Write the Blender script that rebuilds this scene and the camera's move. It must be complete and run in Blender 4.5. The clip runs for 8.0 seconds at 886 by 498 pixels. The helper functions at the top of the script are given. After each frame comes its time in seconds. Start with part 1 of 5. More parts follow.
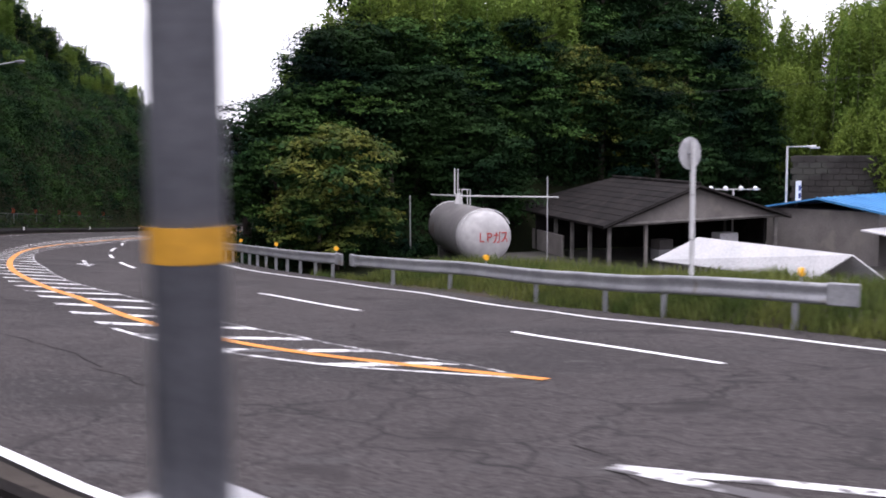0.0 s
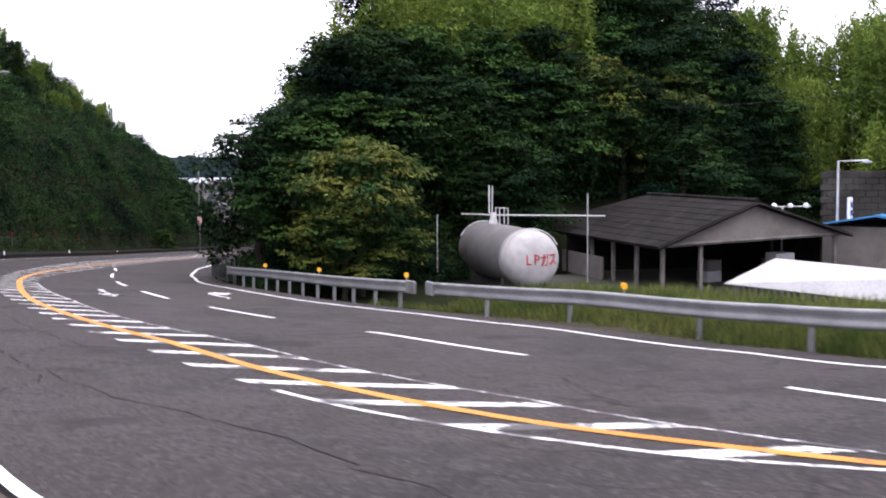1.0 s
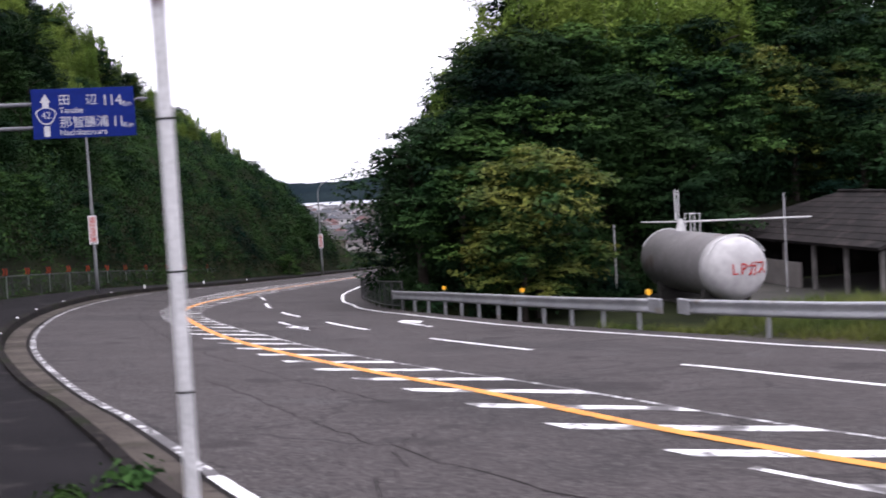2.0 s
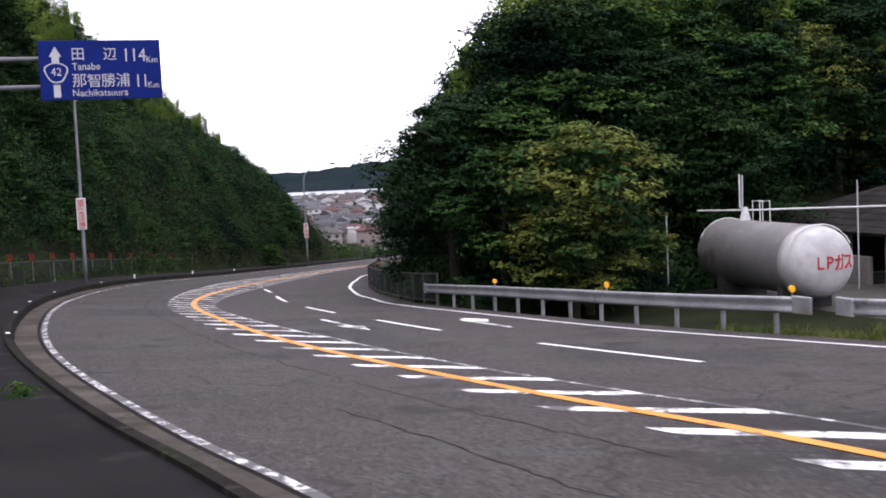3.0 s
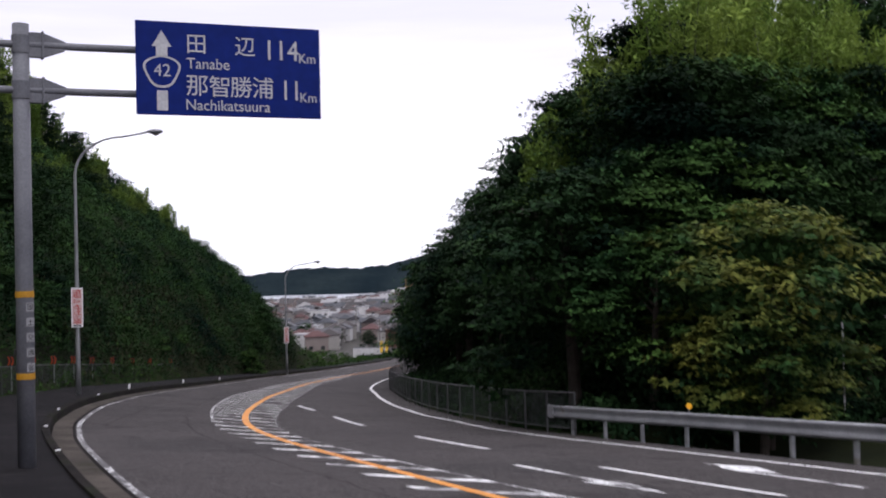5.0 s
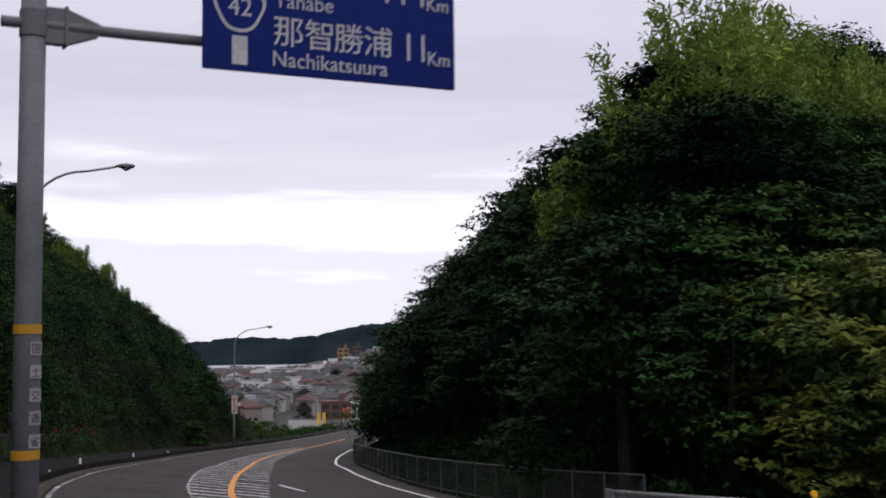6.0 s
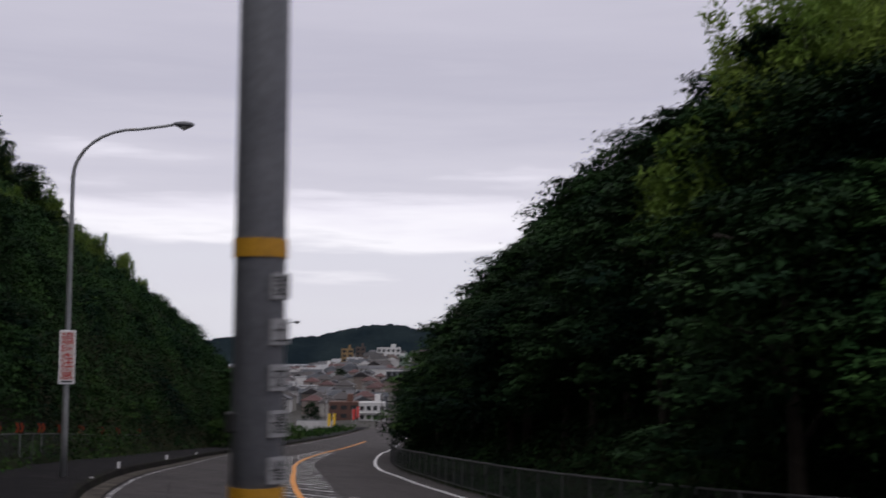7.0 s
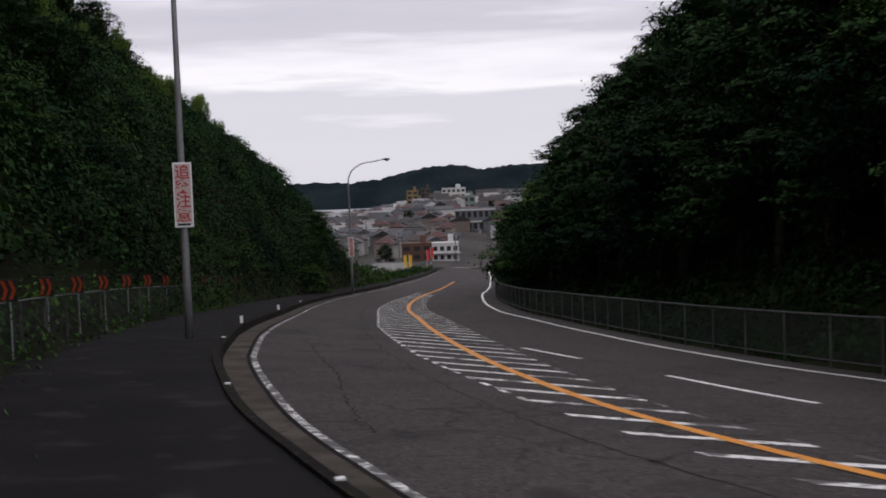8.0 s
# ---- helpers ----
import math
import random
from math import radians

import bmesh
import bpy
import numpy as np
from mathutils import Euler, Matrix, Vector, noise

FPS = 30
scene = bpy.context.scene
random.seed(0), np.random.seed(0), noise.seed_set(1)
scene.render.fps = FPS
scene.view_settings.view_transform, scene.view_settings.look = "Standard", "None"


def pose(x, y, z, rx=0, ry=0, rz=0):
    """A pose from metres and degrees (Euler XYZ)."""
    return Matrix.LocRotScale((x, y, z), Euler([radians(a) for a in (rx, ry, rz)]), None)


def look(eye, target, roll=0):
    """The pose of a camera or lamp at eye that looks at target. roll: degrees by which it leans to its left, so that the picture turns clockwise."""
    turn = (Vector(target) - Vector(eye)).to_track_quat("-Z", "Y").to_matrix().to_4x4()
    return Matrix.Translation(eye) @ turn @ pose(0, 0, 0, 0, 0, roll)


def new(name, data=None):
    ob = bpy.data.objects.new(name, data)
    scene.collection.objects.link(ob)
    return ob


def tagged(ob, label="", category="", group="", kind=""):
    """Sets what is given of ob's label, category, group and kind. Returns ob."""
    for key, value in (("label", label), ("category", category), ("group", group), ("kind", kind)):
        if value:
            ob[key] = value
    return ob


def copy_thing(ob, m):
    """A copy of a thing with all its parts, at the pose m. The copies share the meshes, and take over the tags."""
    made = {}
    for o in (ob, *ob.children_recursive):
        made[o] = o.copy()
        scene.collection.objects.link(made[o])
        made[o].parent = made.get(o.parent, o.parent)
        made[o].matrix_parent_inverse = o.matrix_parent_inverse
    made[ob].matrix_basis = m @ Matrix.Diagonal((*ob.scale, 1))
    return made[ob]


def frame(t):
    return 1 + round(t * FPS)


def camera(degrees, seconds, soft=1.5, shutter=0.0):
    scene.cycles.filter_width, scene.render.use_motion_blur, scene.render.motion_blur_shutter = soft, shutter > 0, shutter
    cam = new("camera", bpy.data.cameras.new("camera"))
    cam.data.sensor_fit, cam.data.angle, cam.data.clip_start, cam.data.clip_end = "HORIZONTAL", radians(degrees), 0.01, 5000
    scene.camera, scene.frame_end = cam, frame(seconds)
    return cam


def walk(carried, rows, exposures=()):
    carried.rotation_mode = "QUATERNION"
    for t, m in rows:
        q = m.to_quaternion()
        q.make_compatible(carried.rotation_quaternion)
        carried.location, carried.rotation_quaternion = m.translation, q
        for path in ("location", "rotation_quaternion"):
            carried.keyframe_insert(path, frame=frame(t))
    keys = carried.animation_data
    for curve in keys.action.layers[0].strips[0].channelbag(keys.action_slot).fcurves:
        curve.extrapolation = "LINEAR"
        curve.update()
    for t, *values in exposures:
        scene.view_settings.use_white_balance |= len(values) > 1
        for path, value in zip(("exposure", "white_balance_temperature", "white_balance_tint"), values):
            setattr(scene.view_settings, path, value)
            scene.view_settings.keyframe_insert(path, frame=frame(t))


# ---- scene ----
cam = camera(42, 8.0, soft=1.8, shutter=0.4)
PATH = [
    (0, (4.628, -25.744, 2.655), (5.391, -23.905, 2.467), -0.2),
    (0.3, (3.907, -24.2, 2.642), (4.686, -22.368, 2.452), -0.5),
    (0.5, (3.662, -23.056, 2.547), (4.432, -21.222, 2.344), -0.4),
    (1, (2.777, -20.222, 2.439), (3.62, -18.415, 2.285), -0.4),
    (1.5, (1.997, -17.604, 2.32), (2.78, -15.769, 2.19), -2.8),
    (2, (1.099, -14.883, 2.229), (1.796, -13.012, 2.109), -3.3),
    (2.2, (0.824, -13.811, 2.165), (1.505, -11.935, 2.044), -3.6),
    (3.3, (-0.243, -7.547, 1.899), (0.563, -5.721, 1.766), -1.4),
    (3.5, (-0.514, -6.453, 1.876), (0.307, -4.633, 1.765), -0.5),
    (4, (-0.9, -3.493, 1.734), (-0.068, -1.675, 1.688), -1.6),
    (4.5, (-1.282, -0.572, 1.615), (-0.437, 1.241, 1.584), -2.1),
    (5, (-1.52, 2.538, 1.501), (-0.647, 4.337, 1.548), -1.4),
    (5.2, (-1.571, 3.769, 1.466), (-0.679, 5.557, 1.554), -0.4),
    (6.3, (-1.657, 10.574, 1.11), (-0.645, 12.29, 1.291), -0.2),
    (6.5, (-1.652, 11.816, 1.104), (-0.641, 13.532, 1.285), 1.0),
    (7, (-1.66, 14.959, 0.9), (-0.681, 16.695, 1.074), 0.3),
    (7.2, (-1.574, 16.443, 0.841), (-0.653, 18.218, 0.9), -1.1),
    (7.3, (-1.495, 17.111, 0.776), (-0.589, 18.894, 0.808), -0.0),
    (7.5, (-1.466, 18.506, 0.709), (-0.585, 20.301, 0.674), -0.7),
    (8, (-1.397, 21.806, 0.522), (-0.51, 23.595, 0.421), -2.1),
]
walk(cam, [(t, look(eye, target, roll)) for t, eye, target, roll in PATH],
     [(0, 0.6, 6350, 19), (1.0, 0.85, 6350, 19), (2.2, 0.75, 6350, 19), (4.0, 0.5, 6350, 19), (5.0, 0.1, 6350, 16), (6.3, -0.5, 6500, 14), (7.0, -0.72, 6500, 14), (7.5, -0.80, 6550, 14), (8.0, -0.70, 6600, 14)])

# ---- light ----
world = bpy.data.worlds.new("world")
scene.world = world
world.use_nodes = True
wn, wl = world.node_tree.nodes, world.node_tree.links
wn.clear()


def wnode(kind, **inputs):
    n = wn.new(kind)
    for k, v in inputs.items():
        n.inputs[k].default_value = v
    return n


SUN_UP, SUN_TURN = radians(52), radians(200)
sky = wn.new("ShaderNodeTexSky")
sky.sky_type, sky.sun_disc, sky.sun_elevation, sky.sun_rotation = "NISHITA", False, SUN_UP, SUN_TURN
sky_dim = wn.new("ShaderNodeVectorMath")
sky_dim.operation = "SCALE"
sky_dim.inputs["Scale"].default_value = 0.09
wl.new(sky.outputs[0], sky_dim.inputs[0])
coord = wn.new("ShaderNodeTexCoord")
stretch = wnode("ShaderNodeMapping", Scale=(1.6, 1.6, 16.0))
cloud = wnode("ShaderNodeTexNoise", Scale=2.2, Detail=7.0, Roughness=0.55)
wl.new(coord.outputs["Generated"], stretch.inputs[0])
wl.new(stretch.outputs[0], cloud.inputs["Vector"])
apart = wn.new("ShaderNodeSeparateXYZ")
wl.new(coord.outputs["Generated"], apart.inputs[0])
wobble = wnode("ShaderNodeMath")
wobble.operation = "MULTIPLY_ADD"
wobble.inputs[1].default_value = 0.15
wl.new(cloud.outputs[0], wobble.inputs[0])
wl.new(apart.outputs[2], wobble.inputs[2])
layers = wn.new("ShaderNodeValToRGB")
wl.new(wobble.outputs[0], layers.inputs[0])
bands = [(0.0, (0.70, 0.71, 0.78)), (0.10, (0.86, 0.87, 0.945)), (0.150, (0.84, 0.84, 0.925)), (0.172, (1.18, 1.17, 1.22)), (0.196, (1.05, 1.03, 1.12)),
         (0.222, (0.78, 0.765, 0.855)), (0.30, (0.64, 0.63, 0.73)), (0.42, (0.76, 0.745, 0.84)), (1.0, (1.45, 1.45, 1.5))]
while len(layers.color_ramp.elements) < len(bands):
    layers.color_ramp.elements.new(0.5)
for el, (at, c) in zip(layers.color_ramp.elements, bands):
    el.position, el.color = at, (*c, 1)
blend = wn.new("ShaderNodeMix")
blend.data_type = "RGBA"
blend.inputs[0].default_value = 0.9
wl.new(sky_dim.outputs[0], blend.inputs[6])
wl.new(layers.outputs[0], blend.inputs[7])
back = wnode("ShaderNodeBackground", Strength=1.42)
wl.new(blend.outputs[2], back.inputs[0])
wl.new(back.outputs[0], wn.new("ShaderNodeOutputWorld").inputs[0])
sun = new("sun", bpy.data.lights.new("sun", "SUN"))
sun.data.energy, sun.data.angle, sun.data.color = 0.5, radians(25), (1.0, 0.97, 0.92)
sun.rotation_euler = (Vector((0, 0, 0)) - Vector((math.sin(SUN_TURN) * math.cos(SUN_UP), math.cos(SUN_TURN) * math.cos(SUN_UP), math.sin(SUN_UP)))).to_track_quat("-Z", "Y").to_euler()

# ---- materials ----


def mat(name, a, b, scale=4.0, rough=0.8, bump=0.0, fine=None, metal=0.0, island=0.0, spots=None, rand=0.0, seep=0.0, spec=0.3):
    """Two colours mixed by noise at two scales, with relief; island: change from piece to piece; spots: (colour, scale, amount) of wear."""
    m = bpy.data.materials.new(name)
    m.use_nodes = True
    n, l = m.node_tree.nodes, m.node_tree.links
    p = n["Principled BSDF"]
    p.inputs["Roughness"].default_value, p.inputs["Metallic"].default_value = rough, metal
    p.inputs["Specular IOR Level"].default_value = spec
    tc = n.new("ShaderNodeTexCoord")
    geo = n.new("ShaderNodeNewGeometry")

    def noise_at(s, detail=5.0):
        t = n.new("ShaderNodeTexNoise")
        t.inputs["Scale"].default_value, t.inputs["Detail"].default_value = s, detail
        l.new(geo.outputs["Position"] if island or spots or scale < 1 else tc.outputs["Object"], t.inputs["Vector"])
        return t

    def mixed(fac, c1, c2):
        x = n.new("ShaderNodeMix")
        x.data_type = "RGBA"
        for sock, c in ((x.inputs[6], c1), (x.inputs[7], c2)):
            if isinstance(c, tuple):
                sock.default_value = (*c, 1)
            else:
                l.new(c, sock)
        l.new(fac, x.inputs[0])
        return x.outputs[2]

    def ramp(src, lo, hi):
        r = n.new("ShaderNodeMapRange")
        r.inputs["From Min"].default_value, r.inputs["From Max"].default_value = lo, hi
        l.new(src, r.inputs["Value"])
        return r.outputs[0]

    big, small = noise_at(scale), noise_at(fine or scale * 11)
    col = mixed(ramp(big.outputs[0], 0.35, 0.65), a, b)
    dark = n.new("ShaderNodeHueSaturation")
    l.new(col, dark.inputs["Color"])
    v = ramp(small.outputs[0], 0.2, 0.8)
    span = n.new("ShaderNodeMapRange")
    span.inputs["To Min"].default_value, span.inputs["To Max"].default_value = 0.78, 1.2
    l.new(v, span.inputs["Value"])
    val = span.outputs[0]
    for amount, src in ((island, geo.outputs["Random Per Island"]), (rand, None)):
        if amount:
            if src is None:
                src = n.new("ShaderNodeObjectInfo").outputs["Random"]
            k = n.new("ShaderNodeMapRange")
            k.inputs["To Min"].default_value, k.inputs["To Max"].default_value = 1 - amount, 1 + amount
            l.new(src, k.inputs["Value"])
            mul = n.new("ShaderNodeMath")
            mul.operation = "MULTIPLY"
            l.new(val, mul.inputs[0])
            l.new(k.outputs[0], mul.inputs[1])
            val = mul.outputs[0]
    l.new(val, dark.inputs["Value"])
    col = dark.outputs[0]
    for c, s, amount in spots or ():
        w = noise_at(s, 8.0)
        col = mixed(ramp(w.outputs[0], 0.72 - amount, 0.80 - amount), col, c)
    l.new(col, p.inputs["Base Color"])
    if bump:
        bp = n.new("ShaderNodeBump")
        bp.inputs["Strength"].default_value, bp.inputs["Distance"].default_value = min(bump, 1), 0.02
        l.new(small.outputs[0], bp.inputs["Height"])
        l.new(bp.outputs[0], p.inputs["Normal"])
    if seep:
        tr = n.new("ShaderNodeBsdfTranslucent")
        l.new(col, tr.inputs[0])
        mx = n.new("ShaderNodeMixShader")
        mx.inputs[0].default_value = seep
        l.new(p.outputs[0], mx.inputs[1])
        l.new(tr.outputs[0], mx.inputs[2])
        l.new(mx.outputs[0], n["Material Output"].inputs[0])
    return m


def cracked_asphalt():
    m = mat("asphalt", (0.0445, 0.0390, 0.0388), (0.058, 0.0512, 0.0510), 0.35, 0.86, 0.8, 42, spots=[((0.036, 0.0325, 0.033), 0.20, 0.20), ((0.059, 0.0545, 0.0545), 1.4, 0.12), ((0.034, 0.0305, 0.031), 5.0, 0.15), ((0.082, 0.075, 0.073), 17.0, 0.17), ((0.021, 0.0185, 0.0185), 21.0, 0.18), ((0.030, 0.0265, 0.0265), 0.75, 0.12)], spec=0.12)
    n, l = m.node_tree.nodes, m.node_tree.links
    p = n["Principled BSDF"]
    src = p.inputs["Base Color"].links[0].from_socket
    geo = n.new("ShaderNodeNewGeometry")
    bend = n.new("ShaderNodeTexNoise")
    bend.inputs["Scale"].default_value = 1.1
    add = n.new("ShaderNodeVectorMath")
    add.operation = "ADD"
    l.new(geo.outputs["Position"], bend.inputs["Vector"])
    l.new(geo.outputs["Position"], add.inputs[0])
    l.new(bend.outputs["Color"], add.inputs[1])
    cell = n.new("ShaderNodeTexVoronoi")
    cell.feature = "DISTANCE_TO_EDGE"
    cell.inputs["Scale"].default_value = 0.55
    l.new(add.outputs[0], cell.inputs["Vector"])
    thin = n.new("ShaderNodeMapRange")
    thin.inputs["From Min"].default_value, thin.inputs["From Max"].default_value = 0.0, 0.022
    thin.inputs["To Min"].default_value, thin.inputs["To Max"].default_value = 1.0, 0.0
    l.new(cell.outputs["Distance"], thin.inputs["Value"])
    where = n.new("ShaderNodeTexNoise")
    where.inputs["Scale"].default_value = 0.16
    l.new(geo.outputs["Position"], where.inputs["Vector"])
    gate = n.new("ShaderNodeMapRange")
    gate.inputs["From Min"].default_value, gate.inputs["From Max"].default_value = 0.44, 0.56
    l.new(where.outputs[0], gate.inputs["Value"])
    mul = n.new("ShaderNodeMath")
    mul.operation = "MULTIPLY"
    l.new(thin.outputs[0], mul.inputs[0])
    l.new(gate.outputs[0], mul.inputs[1])
    mx = n.new("ShaderNodeMix")
    mx.data_type = "RGBA"
    mx.inputs[7].default_value = (0.018, 0.017, 0.017, 1)
    l.new(mul.outputs[0], mx.inputs[0])
    l.new(src, mx.inputs[6])
    l.new(mx.outputs[2], p.inputs["Base Color"])
    return m


M = {
    "asphalt": cracked_asphalt(),
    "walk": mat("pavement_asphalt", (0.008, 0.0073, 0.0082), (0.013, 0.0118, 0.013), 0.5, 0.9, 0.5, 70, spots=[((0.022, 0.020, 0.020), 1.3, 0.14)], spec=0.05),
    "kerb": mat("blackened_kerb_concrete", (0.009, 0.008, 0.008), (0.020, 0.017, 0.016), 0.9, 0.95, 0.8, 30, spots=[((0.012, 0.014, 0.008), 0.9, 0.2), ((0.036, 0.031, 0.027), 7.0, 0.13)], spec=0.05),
    "gutter": mat("gutter_concrete", (0.040, 0.034, 0.029), (0.074, 0.063, 0.054), 0.9, 0.9, 0.6, 30, spots=[((0.030, 0.028, 0.020), 0.8, 0.18), ((0.032, 0.028, 0.024), 6.0, 0.14)], spec=0.08),
    "white": mat("road_white_paint", (0.60, 0.60, 0.60), (0.76, 0.76, 0.75), 1.2, 0.7, 0.2, 40, spots=[((0.075, 0.07, 0.072), 1.3, 0.19), ((0.085, 0.08, 0.082), 8.0, 0.18)]),
    "edge": mat("worn_edge_paint", (0.55, 0.55, 0.55), (0.72, 0.72, 0.71), 1.2, 0.7, 0.2, 40, spots=[((0.06, 0.056, 0.058), 2.4, 0.27), ((0.07, 0.066, 0.068), 11.0, 0.27)]),
    "tar": mat("tar_seam", (0.010, 0.009, 0.009), (0.020, 0.018, 0.018), 1.0, 0.95, 0.2, 30, spec=0.03),
    "plate_red": mat("plate_red", (0.34, 0.018, 0.016), (0.42, 0.028, 0.024), 3.0, 0.5),
    "faded": mat("faded_road_paint", (0.42, 0.42, 0.42), (0.62, 0.62, 0.61), 1.2, 0.75, 0.2, 40, spots=[((0.06, 0.056, 0.058), 1.7, 0.40), ((0.07, 0.066, 0.068), 9.0, 0.34)]),
    "clean": mat("white_line", (0.66, 0.66, 0.66), (0.78, 0.78, 0.77), 1.2, 0.7, 0.2, 40, spots=[((0.16, 0.155, 0.155), 5.0, 0.10)]),
    "orange": mat("road_orange_paint", (0.56, 0.205, 0.026), (0.64, 0.27, 0.045), 1.0, 0.7, 0.2, 40, spots=[((0.18, 0.11, 0.06), 5.0, 0.12)]),
    "steel": mat("galvanised_steel", (0.22, 0.225, 0.235), (0.31, 0.315, 0.325), 1.5, 0.5, 0.1, 20, metal=0.55, spots=[((0.20, 0.18, 0.16), 2.0, 0.1)]),
    "pole": mat("grey_pole_paint", (0.105, 0.108, 0.122), (0.15, 0.153, 0.168), 2.0, 0.55, 0.15, 30),
    "pale": mat("pale_pole_paint", (0.42, 0.42, 0.42), (0.55, 0.55, 0.55), 2.0, 0.5, 0.1, 30),
    "yellow": mat("yellow_tape", (0.38, 0.185, 0.014), (0.46, 0.235, 0.02), 3.0, 0.5),
    "sticker": mat("grey_sticker", (0.24, 0.24, 0.25), (0.30, 0.30, 0.31), 4.0, 0.6),
    "amber": mat("amber_reflector", (0.75, 0.36, 0.02), (0.85, 0.44, 0.03), 8.0, 0.3),
    "blue": mat("sign_blue", (0.003, 0.012, 0.115), (0.004, 0.015, 0.13), 0.8, 0.55, 0.0, 6, spec=0.1),
    "signwhite": mat("sign_white", (0.74, 0.74, 0.76), (0.80, 0.80, 0.82), 3.0, 0.45),
    "red": mat("sign_red", (0.55, 0.035, 0.03), (0.62, 0.05, 0.04), 3.0, 0.5),
    "black": mat("black_paint", (0.012, 0.012, 0.013), (0.02, 0.02, 0.02), 3.0, 0.6),
    "alum": mat("aluminium_back", (0.36, 0.36, 0.37), (0.45, 0.45, 0.46), 2.0, 0.5, 0.0, 10, metal=0.3),
    "tank": mat("tank_silver_paint", (0.17, 0.162, 0.165), (0.235, 0.225, 0.225), 0.7, 0.45, 0.1, 14, metal=0.35, spots=[((0.15, 0.118, 0.108), 0.8, 0.16), ((0.28, 0.27, 0.265), 3.0, 0.10)]),
    "cap": mat("tank_white_cap", (0.36, 0.352, 0.352), (0.43, 0.42, 0.42), 1.0, 0.45, 0.0, 3),
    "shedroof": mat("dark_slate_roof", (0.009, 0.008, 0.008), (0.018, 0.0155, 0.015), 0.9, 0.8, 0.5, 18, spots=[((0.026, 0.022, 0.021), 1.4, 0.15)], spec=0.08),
    "timber": mat("weathered_timber", (0.10, 0.094, 0.088), (0.165, 0.155, 0.146), 2.0, 0.85, 0.4, 25),
    "plaster": mat("grey_plaster", (0.125, 0.114, 0.107), (0.17, 0.157, 0.148), 0.8, 0.85, 0.2, 20, spots=[((0.17, 0.155, 0.14), 1.1, 0.15)]),
    "sheet": mat("white_sheet_roof", (0.40, 0.40, 0.41), (0.47, 0.465, 0.47), 0.7, 0.6, 0.1, 12, spots=[((0.42, 0.43, 0.43), 1.6, 0.12)]),
    "blueroof": mat("blue_sheet_roof", (0.05, 0.20, 0.42), (0.07, 0.27, 0.52), 0.8, 0.55, 0.1, 16),
    "concrete": mat("old_concrete", (0.024, 0.022, 0.021), (0.042, 0.039, 0.037), 0.6, 0.9, 0.5, 14, spots=[((0.05, 0.05, 0.045), 0.7, 0.2)]),
    "mesh": mat("fence_wire", (0.022, 0.024, 0.026), (0.045, 0.047, 0.05), 2.0, 0.7, 0.0, 20),
    "grass": mat("grass_blades", (0.050, 0.080, 0.016), (0.125, 0.140, 0.034), 0.6, 0.8, 0.0, 9, island=0.45, seep=0.25),
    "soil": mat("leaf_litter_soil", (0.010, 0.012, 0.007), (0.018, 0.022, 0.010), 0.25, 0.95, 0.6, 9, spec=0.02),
    "turf": mat("turf", (0.018, 0.022, 0.009), (0.034, 0.032, 0.015), 0.3, 0.95, 0.6, 10, spots=[((0.045, 0.034, 0.022), 0.9, 0.22)]),
    "yard": mat("gravel_yard", (0.035, 0.034, 0.03), (0.06, 0.056, 0.05), 0.4, 0.95, 0.5, 25),
    "bark": mat("bark", (0.026, 0.021, 0.017), (0.046, 0.038, 0.031), 3.0, 0.95, 0.7, 25),
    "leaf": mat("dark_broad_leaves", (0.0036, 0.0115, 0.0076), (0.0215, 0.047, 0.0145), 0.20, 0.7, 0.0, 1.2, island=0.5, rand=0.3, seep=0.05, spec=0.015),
    "leaf2": mat("mid_green_leaves", (0.013, 0.036, 0.012), (0.045, 0.086, 0.020), 0.3, 0.7, 0.0, 1.2, island=0.5, rand=0.35, seep=0.10, spec=0.015),
    "bloom": mat("yellow_flowered_leaves", (0.022, 0.058, 0.016), (0.125, 0.132, 0.026), 0.7, 0.65, 0.0, 4, island=0.45, seep=0.25, spec=0.06),
    "dry": mat("dry_brush", (0.022, 0.024, 0.014), (0.048, 0.042, 0.026), 0.5, 0.8, 0.0, 4, island=0.4, seep=0.1, spec=0.02),
    "bamboo": mat("bamboo_leaves", (0.080, 0.137, 0.024), (0.168, 0.230, 0.045), 0.25, 0.6, 0.0, 3, island=0.4, seep=0.3, spec=0.06),
    "culm": mat("bamboo_culm", (0.05, 0.07, 0.025), (0.08, 0.095, 0.04), 3.0, 0.5),
    "sea": mat("sea_water", (0.30, 0.33, 0.36), (0.36, 0.39, 0.42), 0.01, 0.3, 0.0, 0.2),
    "farhill": mat("far_wooded_hill", (0.009, 0.015, 0.019), (0.016, 0.024, 0.027), 0.012, 1.0, 0.0, 0.09, spec=0.0),
    "glass": mat("dark_window_glass", (0.02, 0.022, 0.025), (0.035, 0.037, 0.04), 1.0, 0.15, spec=0.5),
    "chev": mat("orange_chevron", (0.28, 0.045, 0.016), (0.34, 0.06, 0.02), 4.0, 0.5),
    "lampglass": mat("lamp_bowl", (0.20, 0.20, 0.19), (0.27, 0.27, 0.26), 4.0, 0.25),
}

# ---- mesh helpers ----


def part(name, bm, material, parent=None, label="", smooth_faces=False):
    me = bpy.data.meshes.new(name)
    bm.normal_update()
    bm.to_mesh(me)
    bm.free()
    return linked(name, me, material, parent, label, smooth_faces)


